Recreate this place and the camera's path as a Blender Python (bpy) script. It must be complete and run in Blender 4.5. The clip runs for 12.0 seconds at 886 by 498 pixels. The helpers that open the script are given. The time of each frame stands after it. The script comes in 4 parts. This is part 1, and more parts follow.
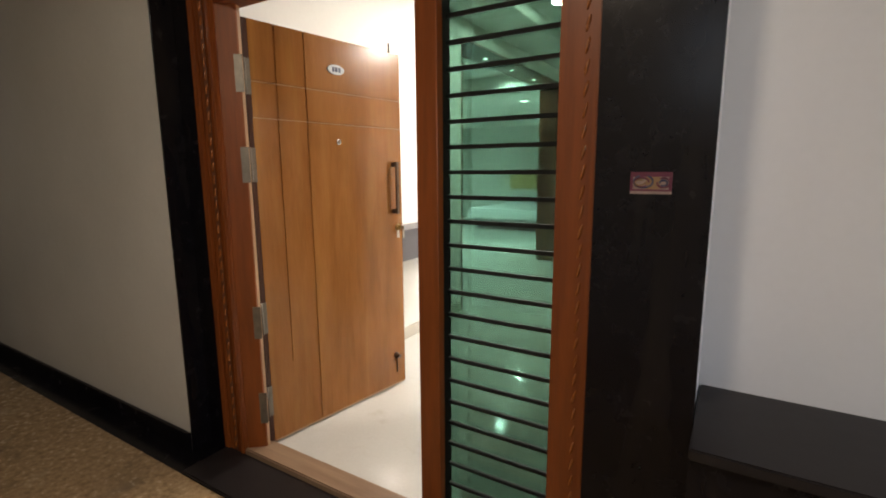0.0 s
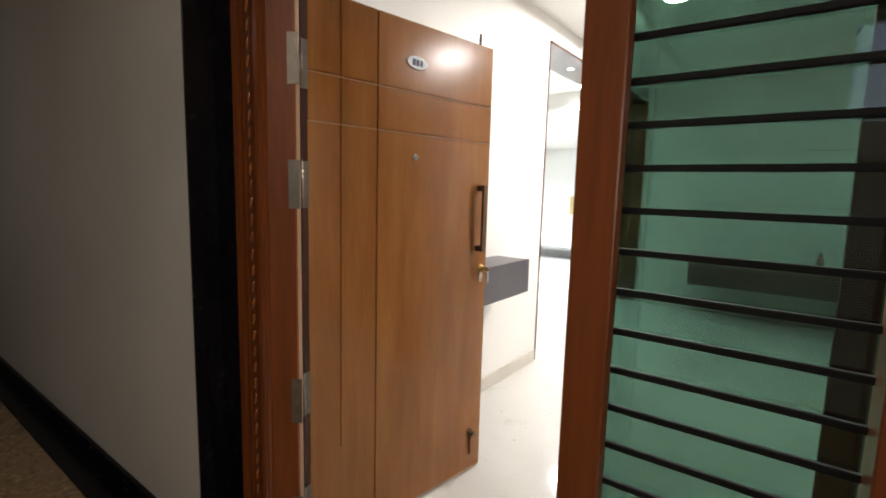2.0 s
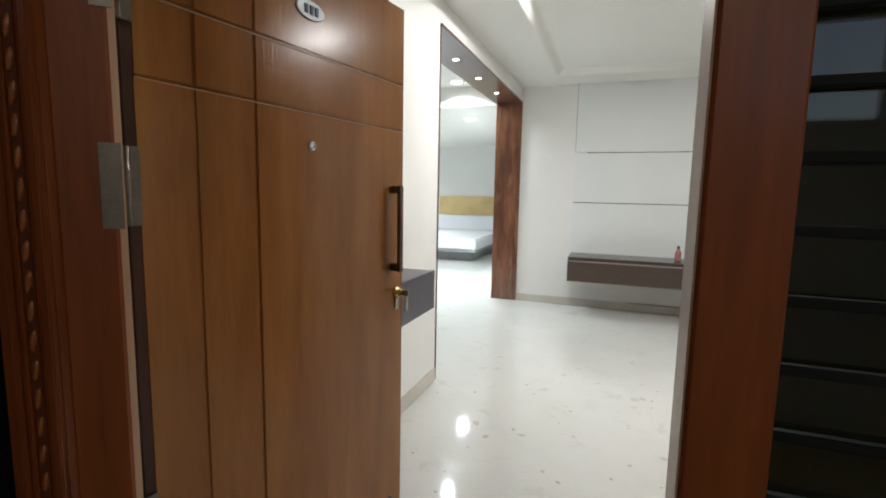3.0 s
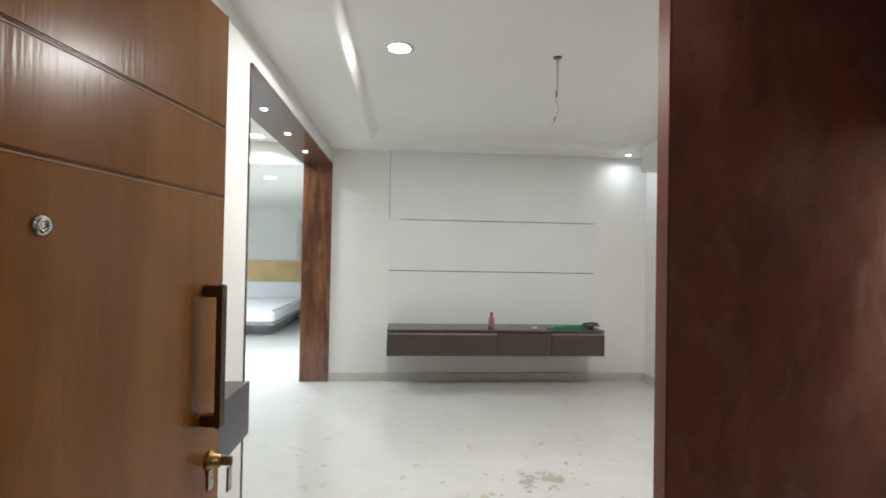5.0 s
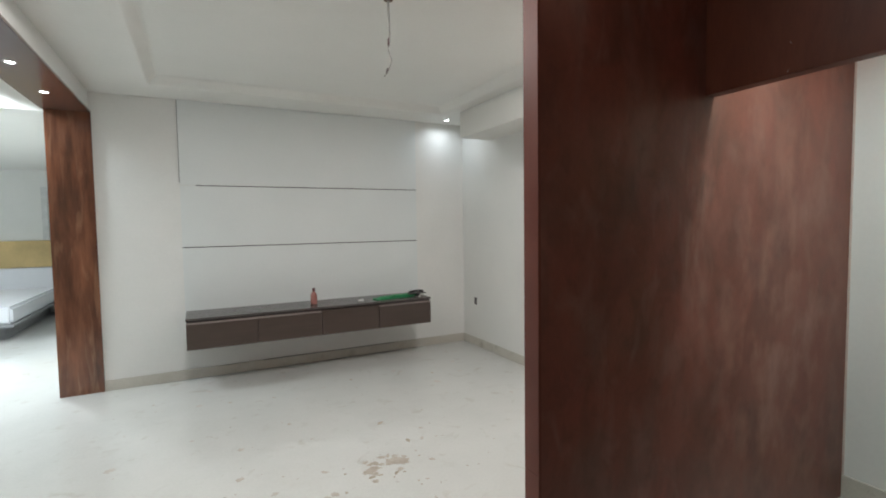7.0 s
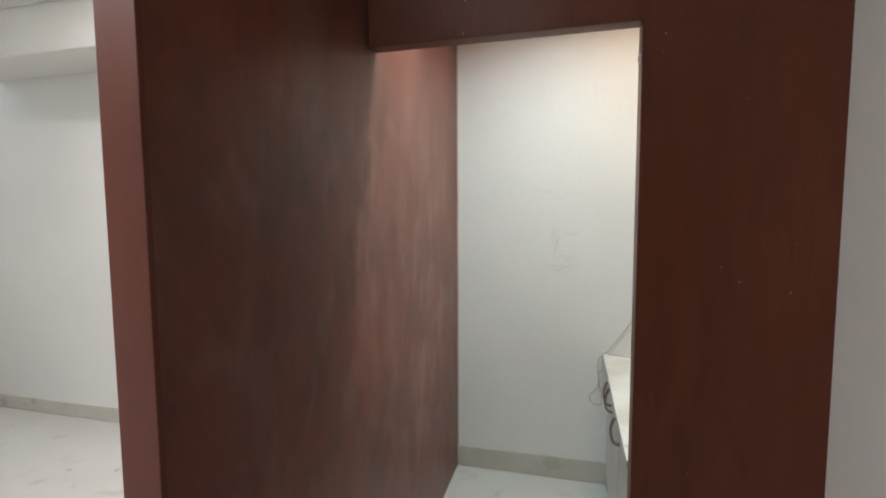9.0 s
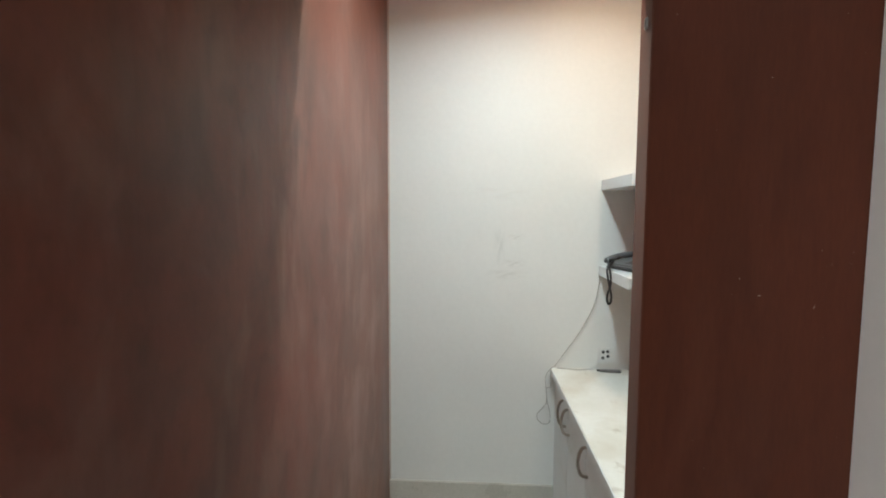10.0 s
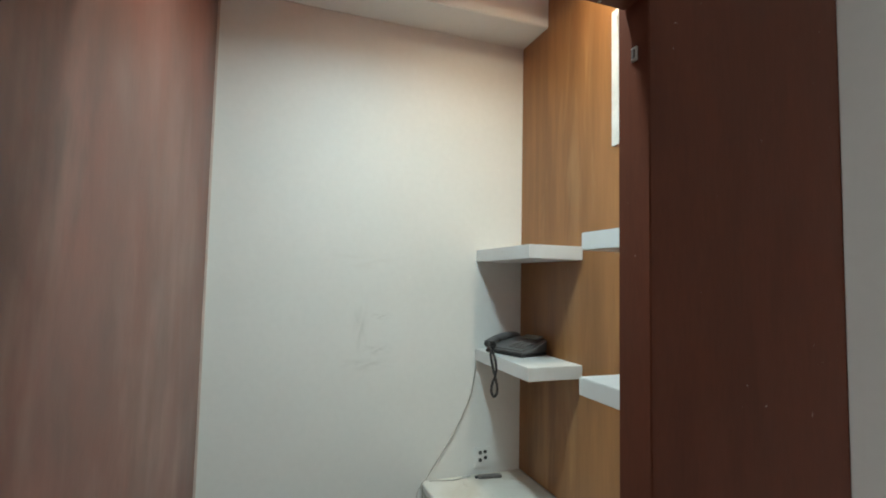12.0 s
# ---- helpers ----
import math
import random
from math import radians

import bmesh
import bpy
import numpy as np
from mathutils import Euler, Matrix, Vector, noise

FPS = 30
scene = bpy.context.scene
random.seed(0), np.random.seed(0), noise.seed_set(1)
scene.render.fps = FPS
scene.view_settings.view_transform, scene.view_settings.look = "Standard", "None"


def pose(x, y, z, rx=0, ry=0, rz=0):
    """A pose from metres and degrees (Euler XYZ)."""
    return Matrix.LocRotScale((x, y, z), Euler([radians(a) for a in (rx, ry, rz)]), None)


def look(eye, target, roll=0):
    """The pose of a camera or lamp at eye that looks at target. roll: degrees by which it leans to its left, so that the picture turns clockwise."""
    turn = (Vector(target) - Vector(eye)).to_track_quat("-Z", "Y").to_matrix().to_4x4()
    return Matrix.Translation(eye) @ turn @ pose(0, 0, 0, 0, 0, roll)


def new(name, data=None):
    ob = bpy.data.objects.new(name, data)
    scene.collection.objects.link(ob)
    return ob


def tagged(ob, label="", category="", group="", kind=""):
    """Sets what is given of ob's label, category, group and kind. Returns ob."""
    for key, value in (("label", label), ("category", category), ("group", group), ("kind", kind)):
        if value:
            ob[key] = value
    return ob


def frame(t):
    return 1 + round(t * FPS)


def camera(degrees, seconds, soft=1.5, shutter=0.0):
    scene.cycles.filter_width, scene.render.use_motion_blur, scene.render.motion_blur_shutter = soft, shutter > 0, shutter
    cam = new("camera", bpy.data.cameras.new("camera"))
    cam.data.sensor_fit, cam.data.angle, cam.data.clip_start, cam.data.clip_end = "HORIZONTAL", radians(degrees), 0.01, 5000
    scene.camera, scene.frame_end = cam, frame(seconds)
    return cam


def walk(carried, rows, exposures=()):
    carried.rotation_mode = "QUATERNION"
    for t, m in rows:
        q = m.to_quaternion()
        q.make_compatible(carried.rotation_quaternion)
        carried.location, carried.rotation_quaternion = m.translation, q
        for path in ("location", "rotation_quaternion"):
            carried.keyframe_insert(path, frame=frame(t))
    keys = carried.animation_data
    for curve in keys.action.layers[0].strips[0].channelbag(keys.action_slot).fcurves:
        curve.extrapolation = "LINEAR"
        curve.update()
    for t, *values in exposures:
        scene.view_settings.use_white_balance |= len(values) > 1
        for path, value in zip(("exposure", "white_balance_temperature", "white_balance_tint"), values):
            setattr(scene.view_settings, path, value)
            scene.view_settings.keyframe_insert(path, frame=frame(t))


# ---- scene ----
cam = camera(85.8, 12.0, soft=1.9)
PATH = [
    (0, (1.952, -1.369, 1.408), (0.924, 0.315, 1.079), -0.4),
    (0.5, (1.862, -1.203, 1.42), (0.694, 0.394, 1.128), 0.5),
    (1, (1.791, -1.08, 1.417), (0.526, 0.444, 1.139), 1.3),
    (1.5, (1.678, -0.985, 1.415), (0.389, 0.523, 1.157), 1.7),
    (2, (1.379, -0.928, 1.432), (0.196, 0.665, 1.183), 1.5),
    (2.5, (1.14, -0.811, 1.441), (0.153, 0.91, 1.187), 1.4),
    (3, (0.93, -0.583, 1.436), (0.248, 1.282, 1.198), 1.1),
    (3.2, (0.859, -0.525, 1.440), (0.326, 1.388, 1.203), 1.0),
    (3.5, (0.733, -0.456, 1.440), (0.394, 1.505, 1.239), 1.0),
    (3.7, (0.658, -0.424, 1.454), (0.443, 1.556, 1.276), 0.8),
    (5.3, (0.586, -0.028, 1.545), (0.773, 1.962, 1.614), 1.2),
    (5.5, (0.582, 0.004, 1.554), (0.797, 1.99, 1.639), 1.2),
    (6, (0.519, 0.082, 1.535), (0.877, 2.049, 1.609), 0.2),
    (6.5, (0.437, 0.175, 1.532), (1.027, 2.086, 1.508), -0.6),
    (7, (0.524, 0.305, 1.545), (1.435, 2.082, 1.436), -0.8),
    (7.5, (0.684, 0.502, 1.537), (1.967, 2.031, 1.407), -0.9),
    (7.7, (0.737, 0.553, 1.544), (2.166, 1.946, 1.405), -0.5),
    (9.3, (1.006, 1.017, 1.529), (2.960, 1.414, 1.364), 0.0),
    (9.5, (1.059, 1.047, 1.527), (3.023, 1.387, 1.361), 0.4),
    (10, (1.274, 1.169, 1.525), (3.263, 1.291, 1.366), 0.2),
    (10.5, (1.501, 1.284, 1.507), (3.490, 1.126, 1.378), 0.0),
    (11, (1.671, 1.326, 1.523), (3.620, 0.888, 1.425), 0.2),
    (11.5, (1.730, 1.340, 1.544), (3.641, 0.750, 1.552), 0.6),
    (12, (1.776, 1.365, 1.552), (3.656, 0.694, 1.676), 1.2),
]
walk(cam, [(t, look(eye, target, roll)) for t, eye, target, roll in PATH],
     exposures=((0, 1.58, 7450, 14), (0.8, 1.72, 7200, 14), (1.5, 1.78, 7000, 15), (2.0, 1.15, 6900, 15), (2.5, 0.68, 6700, 12), (3.0, 0.33, 6500, 10), (3.7, 0.24, 6500, 10), (5.5, 0.18, 6500, 10),
                (6.5, 0.06, 6420, 10), (7.0, 0.0, 6450, 10), (7.5, -0.17, 6500, 11), (9.5, 0.40, 6500, 14), (10.5, 0.43, 6350, 10), (12.0, 0.04, 6250, 6)))

# ---- world and lights ----
world = bpy.data.worlds.new("world")
scene.world = world
world.use_nodes = True
sky = world.node_tree.nodes.new("ShaderNodeTexSky")
sky.sky_type, sky.sun_disc = 'NISHITA', False
sky.sun_elevation, sky.sun_rotation = radians(35), radians(120)
world.node_tree.links.new(sky.outputs[0], world.node_tree.nodes["Background"].inputs[0])
world.node_tree.nodes["Background"].inputs[1].default_value = 0.1


def lamp(name, m, size, power, color, size_y=None, spread=None):
    d = bpy.data.lights.new(name, 'AREA')
    d.energy, d.color, d.size = power, color, size
    d.shape = 'DISK'
    if size_y:
        d.shape, d.size_y = 'RECTANGLE', size_y
    if spread:
        d.spread = radians(spread)
    ob = new(name, d)
    ob.matrix_world = m
    return ob


COOL = (1.0, 0.985, 0.96)
# the second downlight is unseen, added behind the partition to light the room
DOWNLIGHTS = [(0.52, 3.0, 2.87), (2.75, 2.7, 2.87)]
# first and fourth are known; the unseen rest are added to fill the hall
HALL_LIGHTS = [(-1.15, 5.5, 2.86), (-3.4, 3.4, 2.86), (-3.4, 5.44, 2.86), (-1.38, 6.9, 2.6), (-3.8, 6.9, 2.6), (-4.2, 9.2, 2.6)]
PORTAL_SPOTS = [(-0.49, 3.54, 2.62), (-0.49, 4.26, 2.62), (-0.49, 5.01, 2.62)]
ALCOVE_LIGHT = (2.64, 1.03, 2.75)
PANEL_SPOT = (2.93, 0.525, 2.75)
FOYER_LIGHT = (1.0, 1.40, 2.79)
TV_SPOT = (3.26, 5.5, 2.79)
for x, y, z in DOWNLIGHTS:
    lamp("downlight_lamp", pose(x, y, z - 0.02), 0.17, 31, COOL)
for x, y, z in HALL_LIGHTS:
    lamp("hall_lamp", pose(x, y, z - 0.02), 0.13, 26 if z > 2.8 else 46, (0.84, 0.94, 1.0), spread=140)
for x, y, z in PORTAL_SPOTS:
    lamp("portal_lamp", pose(x, y, z - 0.02), 0.05, 1.5, (1, 0.95, 0.88))
lamp("alcove_lamp", pose(*ALCOVE_LIGHT), 0.14, 16.5, (0.74, 0.96, 0.99), spread=150)
lamp("foyer_lamp", pose(*FOYER_LIGHT) @ pose(0, 0, -0.02), 0.13, 4.4, COOL)
lamp("tv_spot_lamp", pose(*TV_SPOT) @ pose(0, 0, -0.02), 0.08, 1.6, (0.82, 0.92, 1.0), spread=160)
lamp("panel_spot_lamp", pose(*PANEL_SPOT), 0.06, 6.0, (1.0, 0.82, 0.58), spread=158)
lamp("corridor_lamp", pose(1.3, -1.75, 2.74), 0.35, 7.8, (1.0, 0.9, 0.77), 0.35)
lamp("corridor_lamp_far", pose(-2.6, -1.6, 2.74), 0.35, 0.85, (0.95, 0.97, 1.0), 0.35)
lamp("daylight_in_window", look((4.85, -1.3, 1.7), (0, -1.2, 1.3)), 1.3, 6.8, (0.72, 0.85, 1.0), 1.3)
lamp("daylight_in_ventilator", look((1.95, -2.72, 2.2), (1.95, 0, 2.0)), 0.75, 0.5, (0.75, 0.82, 1.0), 0.55)

# ---- materials ----


def material(name, base, rough=0.5, metal=0.0, dark=None, scale=6.0, stretch=(1, 1, 1), amount=0.5, bump=0.05,
             fine=120.0, grain=0.25, emission=None, strength=0.0, coat=0.0, spec=0.5, rvar=0.1):
    m = bpy.data.materials.new(name)
    m.use_nodes = True
    nt = m.node_tree
    b = nt.nodes["Principled BSDF"]
    b.inputs["Roughness"].default_value, b.inputs["Metallic"].default_value = rough, metal
    b.inputs["Specular IOR Level"].default_value = spec
    b.inputs["Coat Weight"].default_value = coat
    b.inputs["Coat Roughness"].default_value = 0.15
    if emission:
        b.inputs["Emission Color"].default_value = (*emission, 1)
        b.inputs["Emission Strength"].default_value = strength
    tc = nt.nodes.new("ShaderNodeTexCoord")
    mp = nt.nodes.new("ShaderNodeMapping")
    mp.inputs["Scale"].default_value = stretch
    nt.links.new(tc.outputs["Object"], mp.inputs[0])
    big = nt.nodes.new("ShaderNodeTexNoise")
    big.inputs["Scale"].default_value, big.inputs["Detail"].default_value = scale, 6
    big.inputs["Roughness"].default_value = 0.6
    nt.links.new(mp.outputs[0], big.inputs[0])
    small = nt.nodes.new("ShaderNodeTexNoise")
    small.inputs["Scale"].default_value, small.inputs["Detail"].default_value = fine, 3
    nt.links.new(mp.outputs[0], small.inputs[0])
    ramp = nt.nodes.new("ShaderNodeValToRGB")
    dark = dark or tuple(c * 0.75 for c in base)
    ramp.color_ramp.elements[0].position, ramp.color_ramp.elements[1].position = 0.5 - 0.5 * amount, 0.5 + 0.35 * amount
    ramp.color_ramp.elements[0].color, ramp.color_ramp.elements[1].color = (*dark, 1), (*base, 1)
    nt.links.new(big.outputs[0], ramp.inputs[0])
    mix = nt.nodes.new("ShaderNodeMix")
    mix.data_type, mix.blend_type = 'RGBA', 'MULTIPLY'
    mix.inputs[0].default_value = grain
    nt.links.new(ramp.outputs[0], mix.inputs[6])
    nt.links.new(small.outputs[0], mix.inputs[7])
    col = mix.outputs[2]
    nt.links.new(col, b.inputs["Base Color"])
    rr = nt.nodes.new("ShaderNodeMapRange")
    rr.inputs[3].default_value, rr.inputs[4].default_value = max(0.02, rough - rvar), min(1, rough + rvar)
    nt.links.new(big.outputs[0], rr.inputs[0])
    nt.links.new(rr.outputs[0], b.inputs["Roughness"])
    if bump:
        bp = nt.nodes.new("ShaderNodeBump")
        bp.inputs["Strength"].default_value, bp.inputs["Distance"].default_value = bump, 0.004
        nt.links.new(small.outputs[0], bp.inputs["Height"])
        nt.links.new(bp.outputs[0], b.inputs["Normal"])
    return m


def stain_layer(m, colour, scale, low, high, stretch=(1, 1, 1), strength=0.8, seed=0.0):
    """Scattered stains with a shape of their own over a material."""
    nt = m.node_tree
    b = nt.nodes["Principled BSDF"]
    src = b.inputs["Base Color"].links[0].from_socket
    tc = nt.nodes.new("ShaderNodeTexCoord")
    mp = nt.nodes.new("ShaderNodeMapping")
    mp.inputs["Scale"].default_value = stretch
    mp.inputs["Location"].default_value = (seed, seed * 0.7, seed * 1.3)
    nt.links.new(tc.outputs["Object"], mp.inputs[0])
    n = nt.nodes.new("ShaderNodeTexNoise")
    n.inputs["Scale"].default_value, n.inputs["Detail"].default_value, n.inputs["Distortion"].default_value = scale, 8, 0.6
    nt.links.new(mp.outputs[0], n.inputs[0])
    r = nt.nodes.new("ShaderNodeMapRange")
    r.inputs[1].default_value, r.inputs[2].default_value, r.inputs[4].default_value = low, high, strength
    nt.links.new(n.outputs[0], r.inputs[0])
    mix = nt.nodes.new("ShaderNodeMix")
    mix.data_type = 'RGBA'
    mix.inputs[7].default_value = (*colour, 1)
    nt.links.new(r.outputs[0], mix.inputs[0])
    nt.links.new(src, mix.inputs[6])
    nt.links.new(mix.outputs[2], b.inputs["Base Color"])
    return m


M_WALL = material("wall_paint", (0.82, 0.815, 0.785), 0.5, dark=(0.775, 0.775, 0.745), scale=1.6, bump=0.02, fine=40, grain=0.05, rvar=0.05)
M_PANEL = material("cool_white_panel", (0.77, 0.80, 0.79), 0.4, dark=(0.74, 0.77, 0.76), scale=1.6, bump=0.01, fine=40, grain=0.04, rvar=0.05)
M_CEIL = material("ceiling_paint", (0.82, 0.81, 0.77), 0.55, dark=(0.78, 0.77, 0.73), scale=1.2, bump=0.02, fine=40, grain=0.05, rvar=0.05)
M_CORR = material("corridor_paint", (0.62, 0.6, 0.55), 0.45, dark=(0.55, 0.53, 0.48), scale=1.5, bump=0.04, fine=50, grain=0.08)
M_RECESS = material("recess_paint", (0.70, 0.71, 0.74), 0.5, dark=(0.64, 0.65, 0.69), scale=1.4, bump=0.02, fine=40, grain=0.05)
M_FLOOR = material("vitrified_floor", (0.60, 0.60, 0.57), 0.06, dark=(0.53, 0.53, 0.50), scale=1.8, amount=0.8, bump=0.0, fine=60, grain=0.1, rvar=0.025)
stain_layer(M_FLOOR, (0.42, 0.38, 0.32), 5.0, 0.62, 0.72, strength=0.5)
stain_layer(M_FLOOR, (0.36, 0.30, 0.24), 17.0, 0.70, 0.76, strength=0.35, seed=3.0)
stain_layer(M_FLOOR, (0.45, 0.425, 0.39), 7.0, 0.58, 0.74, strength=0.22, seed=6.0)
M_CFLOOR = material("corridor_granite_tile", (0.54, 0.365, 0.2), 0.25, dark=(0.18, 0.11, 0.055), scale=32, amount=0.55, bump=0.01, fine=160)
stain_layer(M_CFLOOR, (0.10, 0.07, 0.045), 4.0, 0.5, 0.7, strength=0.6, seed=7.0)
stain_layer(M_CFLOOR, (0.50, 0.40, 0.26), 9.0, 0.6, 0.75, strength=0.4, seed=2.0)
M_BLACK = material("black_granite", (0.007, 0.006, 0.0085), 0.24, dark=(0.004, 0.0035, 0.005), scale=14, bump=0.01, fine=200, rvar=0.12, spec=0.2)
stain_layer(M_BLACK, (0.03, 0.024, 0.018), 2.2, 0.52, 0.75, stretch=(3, 3, 0.6), strength=0.4)
M_TEAK = material("polished_teak", (0.30, 0.078, 0.016), 0.36, dark=(0.13, 0.03, 0.007), scale=4, stretch=(6, 6, 0.5), amount=0.75, bump=0.05, fine=22, coat=0.1, spec=0.35)
# paler copy of the teak, with the light on the mullion's inner face painted in
M_TEAKLIT = material("lit_teak_face", (0.55, 0.33, 0.2), 0.5, dark=(0.40, 0.22, 0.13), scale=3, stretch=(6, 6, 0.4), amount=0.75, bump=0.04, fine=22, spec=0.35, rvar=0.1, coat=0.25)
stain_layer(M_TEAKLIT, (0.24, 0.11, 0.045), 3.0, 0.5, 0.66, stretch=(1.5, 1.5, 0.7), strength=0.6, seed=2.0)
M_LEAF = material("teak_veneer", (0.455, 0.19, 0.056), 0.2, dark=(0.26, 0.092, 0.021), scale=2.6, stretch=(3.2, 3.2, 0.3), amount=0.7, bump=0.1, fine=34, coat=0.05, spec=0.32, rvar=0.06)
stain_layer(M_LEAF, (0.10, 0.032, 0.009), 2.0, 0.5, 0.74, stretch=(2.0, 2.0, 0.45), strength=0.4, seed=4.0)
stain_layer(M_LEAF, (0.40, 0.19, 0.05), 3.2, 0.52, 0.72, stretch=(4.0, 4.0, 0.35), strength=0.45, seed=9.0)
stain_layer(M_LEAF, (0.07, 0.024, 0.008), 3.4, 0.54, 0.78, stretch=(2.6, 2.6, 0.4), strength=0.3, seed=13.0)
# teak darkened to paint the shade in the gaps between the carved beads
M_BEADSHADE = material("bead_gap_shade", (0.16, 0.045, 0.013), 0.45, scale=6, stretch=(6, 6, 0.5), bump=0.03)
M_DARKTEAK = material("dark_stained_lipping", (0.09, 0.028, 0.012), 0.4, dark=(0.05, 0.016, 0.008), scale=4, stretch=(6, 6, 0.5), bump=0.03)
# pale raw wood edges; also the painted glint in the door's grooves
M_LIP = material("pale_edge_and_glint", (0.58, 0.36, 0.21), 0.4, scale=8, stretch=(5, 5, 0.5))
M_RED = material("red_brown_laminate", (0.21, 0.058, 0.038), 0.36, dark=(0.108, 0.040, 0.025), scale=2.0, stretch=(1.4, 1.4, 0.8), amount=0.6, bump=0.03, fine=60, rvar=0.12, spec=0.32)
stain_layer(M_RED, (0.19, 0.125, 0.10), 2.0, 0.52, 0.72, stretch=(2.0, 2.0, 0.7), strength=0.35, seed=5.0)
stain_layer(M_RED, (0.045, 0.02, 0.013), 5.0, 0.5, 0.7, stretch=(1.1, 1.1, 0.75), strength=0.45, seed=11.0)
stain_layer(M_RED, (0.25, 0.15, 0.12), 7.0, 0.54, 0.78, stretch=(1.3, 1.3, 0.6), strength=0.35, seed=2.0)
stain_layer(M_RED, (0.06, 0.022, 0.014), 14.0, 0.52, 0.78, stretch=(1.1, 1.1, 0.8), strength=0.4, seed=8.0)
# paler than the frame's teak: the beads' highlights are put into the colour
M_BEAD = material("carved_teak_bead", (0.38, 0.125, 0.032), 0.25, dark=(0.26, 0.075, 0.018), scale=30, coat=0.4)
M_REDEDGE = material("red_edge_band", (0.16, 0.044, 0.029), 0.45, scale=4, stretch=(2, 2, 0.6), spec=0.25)
M_REDDEEP = material("deep_red_laminate", (0.172, 0.05, 0.028), 0.4, dark=(0.108, 0.034, 0.018), scale=2.4, stretch=(2.6, 2.6, 0.5), amount=0.8, bump=0.03, fine=50, spec=0.25)
stain_layer(M_REDDEEP, (0.07, 0.02, 0.012), 5.0, 0.5, 0.75, stretch=(2.2, 2.2, 0.5), strength=0.4, seed=6.0)
stain_layer(M_REDDEEP, (0.55, 0.5, 0.45), 55.0, 0.745, 0.76, strength=0.7, seed=3.0)
stain_layer(M_REDDEEP, (0.20, 0.07, 0.045), 3.0, 0.55, 0.75, stretch=(1.5, 1.5, 0.5), strength=0.35, seed=1.0)
M_PORTAL = material("walnut_polish", (0.27, 0.105, 0.055), 0.16, dark=(0.075, 0.028, 0.016), scale=3.4, stretch=(3.4, 3.4, 0.42), amount=0.5, bump=0.03, fine=24, coat=0.5)
stain_layer(M_PORTAL, (0.035, 0.014, 0.009), 3.0, 0.5, 0.7, stretch=(1.6, 1.6, 0.4), strength=0.6, seed=4.0)
stain_layer(M_PORTAL, (0.36, 0.19, 0.11), 5.0, 0.56, 0.72, stretch=(3.4, 3.4, 0.4), strength=0.5, seed=9.0)
M_SOFFIT = material("walnut_soffit", (0.17, 0.08, 0.057), 0.2, dark=(0.10, 0.055, 0.045), scale=3, stretch=(7, 0.45, 7), amount=0.9, bump=0.02, fine=24, coat=0.4)
M_GREY = material("grey_laminate", (0.115, 0.11, 0.125), 0.4, scale=6, bump=0.02)
M_TV = material("taupe_laminate", (0.088, 0.062, 0.05), 0.35, dark=(0.066, 0.046, 0.037), scale=5, stretch=(0.5, 4, 4), bump=0.02)
M_TVTOP = material("taupe_top", (0.10, 0.085, 0.08), 0.25, scale=8, bump=0.02)
M_TVLIP = material("pale_profile", (0.36, 0.30, 0.28), 0.35, scale=8)
M_WHITELAM = material("white_laminate", (0.74, 0.745, 0.735), 0.35, dark=(0.69, 0.69, 0.68), scale=5, bump=0.01, fine=50, grain=0.05)
stain_layer(M_WHITELAM, (0.55, 0.51, 0.44), 5.0, 0.52, 0.75, strength=0.45)
stain_layer(M_WHITELAM, (0.45, 0.40, 0.33), 22.0, 0.66, 0.74, strength=0.4, seed=6.0)
M_OAK = material("honey_wood_panel", (0.44, 0.205, 0.072), 0.4, dark=(0.17, 0.073, 0.024), scale=2.4, stretch=(2.2, 2.2, 0.2), amount=0.45, bump=0.03, fine=40, grain=0.2)
stain_layer(M_OAK, (0.13, 0.055, 0.02), 3.0, 0.5, 0.72, stretch=(2.2, 2.2, 0.22), strength=0.5, seed=3.0)
stain_layer(M_OAK, (0.56, 0.34, 0.16), 5.0, 0.54, 0.74, stretch=(2.0, 2.0, 0.25), strength=0.45, seed=8.0)
M_SKIRT = material("beige_skirting_tile", (0.66, 0.63, 0.56), 0.3, dark=(0.57, 0.54, 0.47), scale=5, bump=0.02)
M_CAULK = material("pale_caulk", (0.74, 0.62, 0.55), 0.5, scale=12, bump=0.05)
M_LINE = material("dark_groove", (0.03, 0.03, 0.03), 0.5)
M_STEEL = material("brushed_steel", (0.55, 0.5, 0.44), 0.3, metal=1.0, scale=20, bump=0.02)
M_HINGE = material("aged_hinge_steel", (0.30, 0.265, 0.22), 0.42, metal=0.9, dark=(0.2, 0.18, 0.15), scale=26, bump=0.06)
M_BRONZE = material("bronze", (0.16, 0.10, 0.065), 0.32, metal=0.85, scale=15, bump=0.02)
M_BRASS = material("brass", (0.55, 0.36, 0.14), 0.28, metal=1.0, scale=15)
M_IRON = material("black_iron", (0.010, 0.012, 0.011), 0.65, scale=20, bump=0.03, spec=0.2)
M_PLATE = material("number_plate", (0.55, 0.58, 0.60), 0.4, metal=0.4, scale=12)
M_INK = material("dark_print", (0.05, 0.06, 0.12), 0.5)
M_LAMP = material("led_diffuser", (0.9, 0.9, 0.9), 0.4, emission=(0.95, 1.0, 0.98), strength=14)
M_RIM = material("white_rim", (0.8, 0.8, 0.78), 0.4)
M_CHROME = material("chrome", (0.75, 0.75, 0.75), 0.12, metal=1.0, scale=10, bump=0.0)
M_WIRE = material("cream_wire", (0.52, 0.49, 0.45), 0.5)
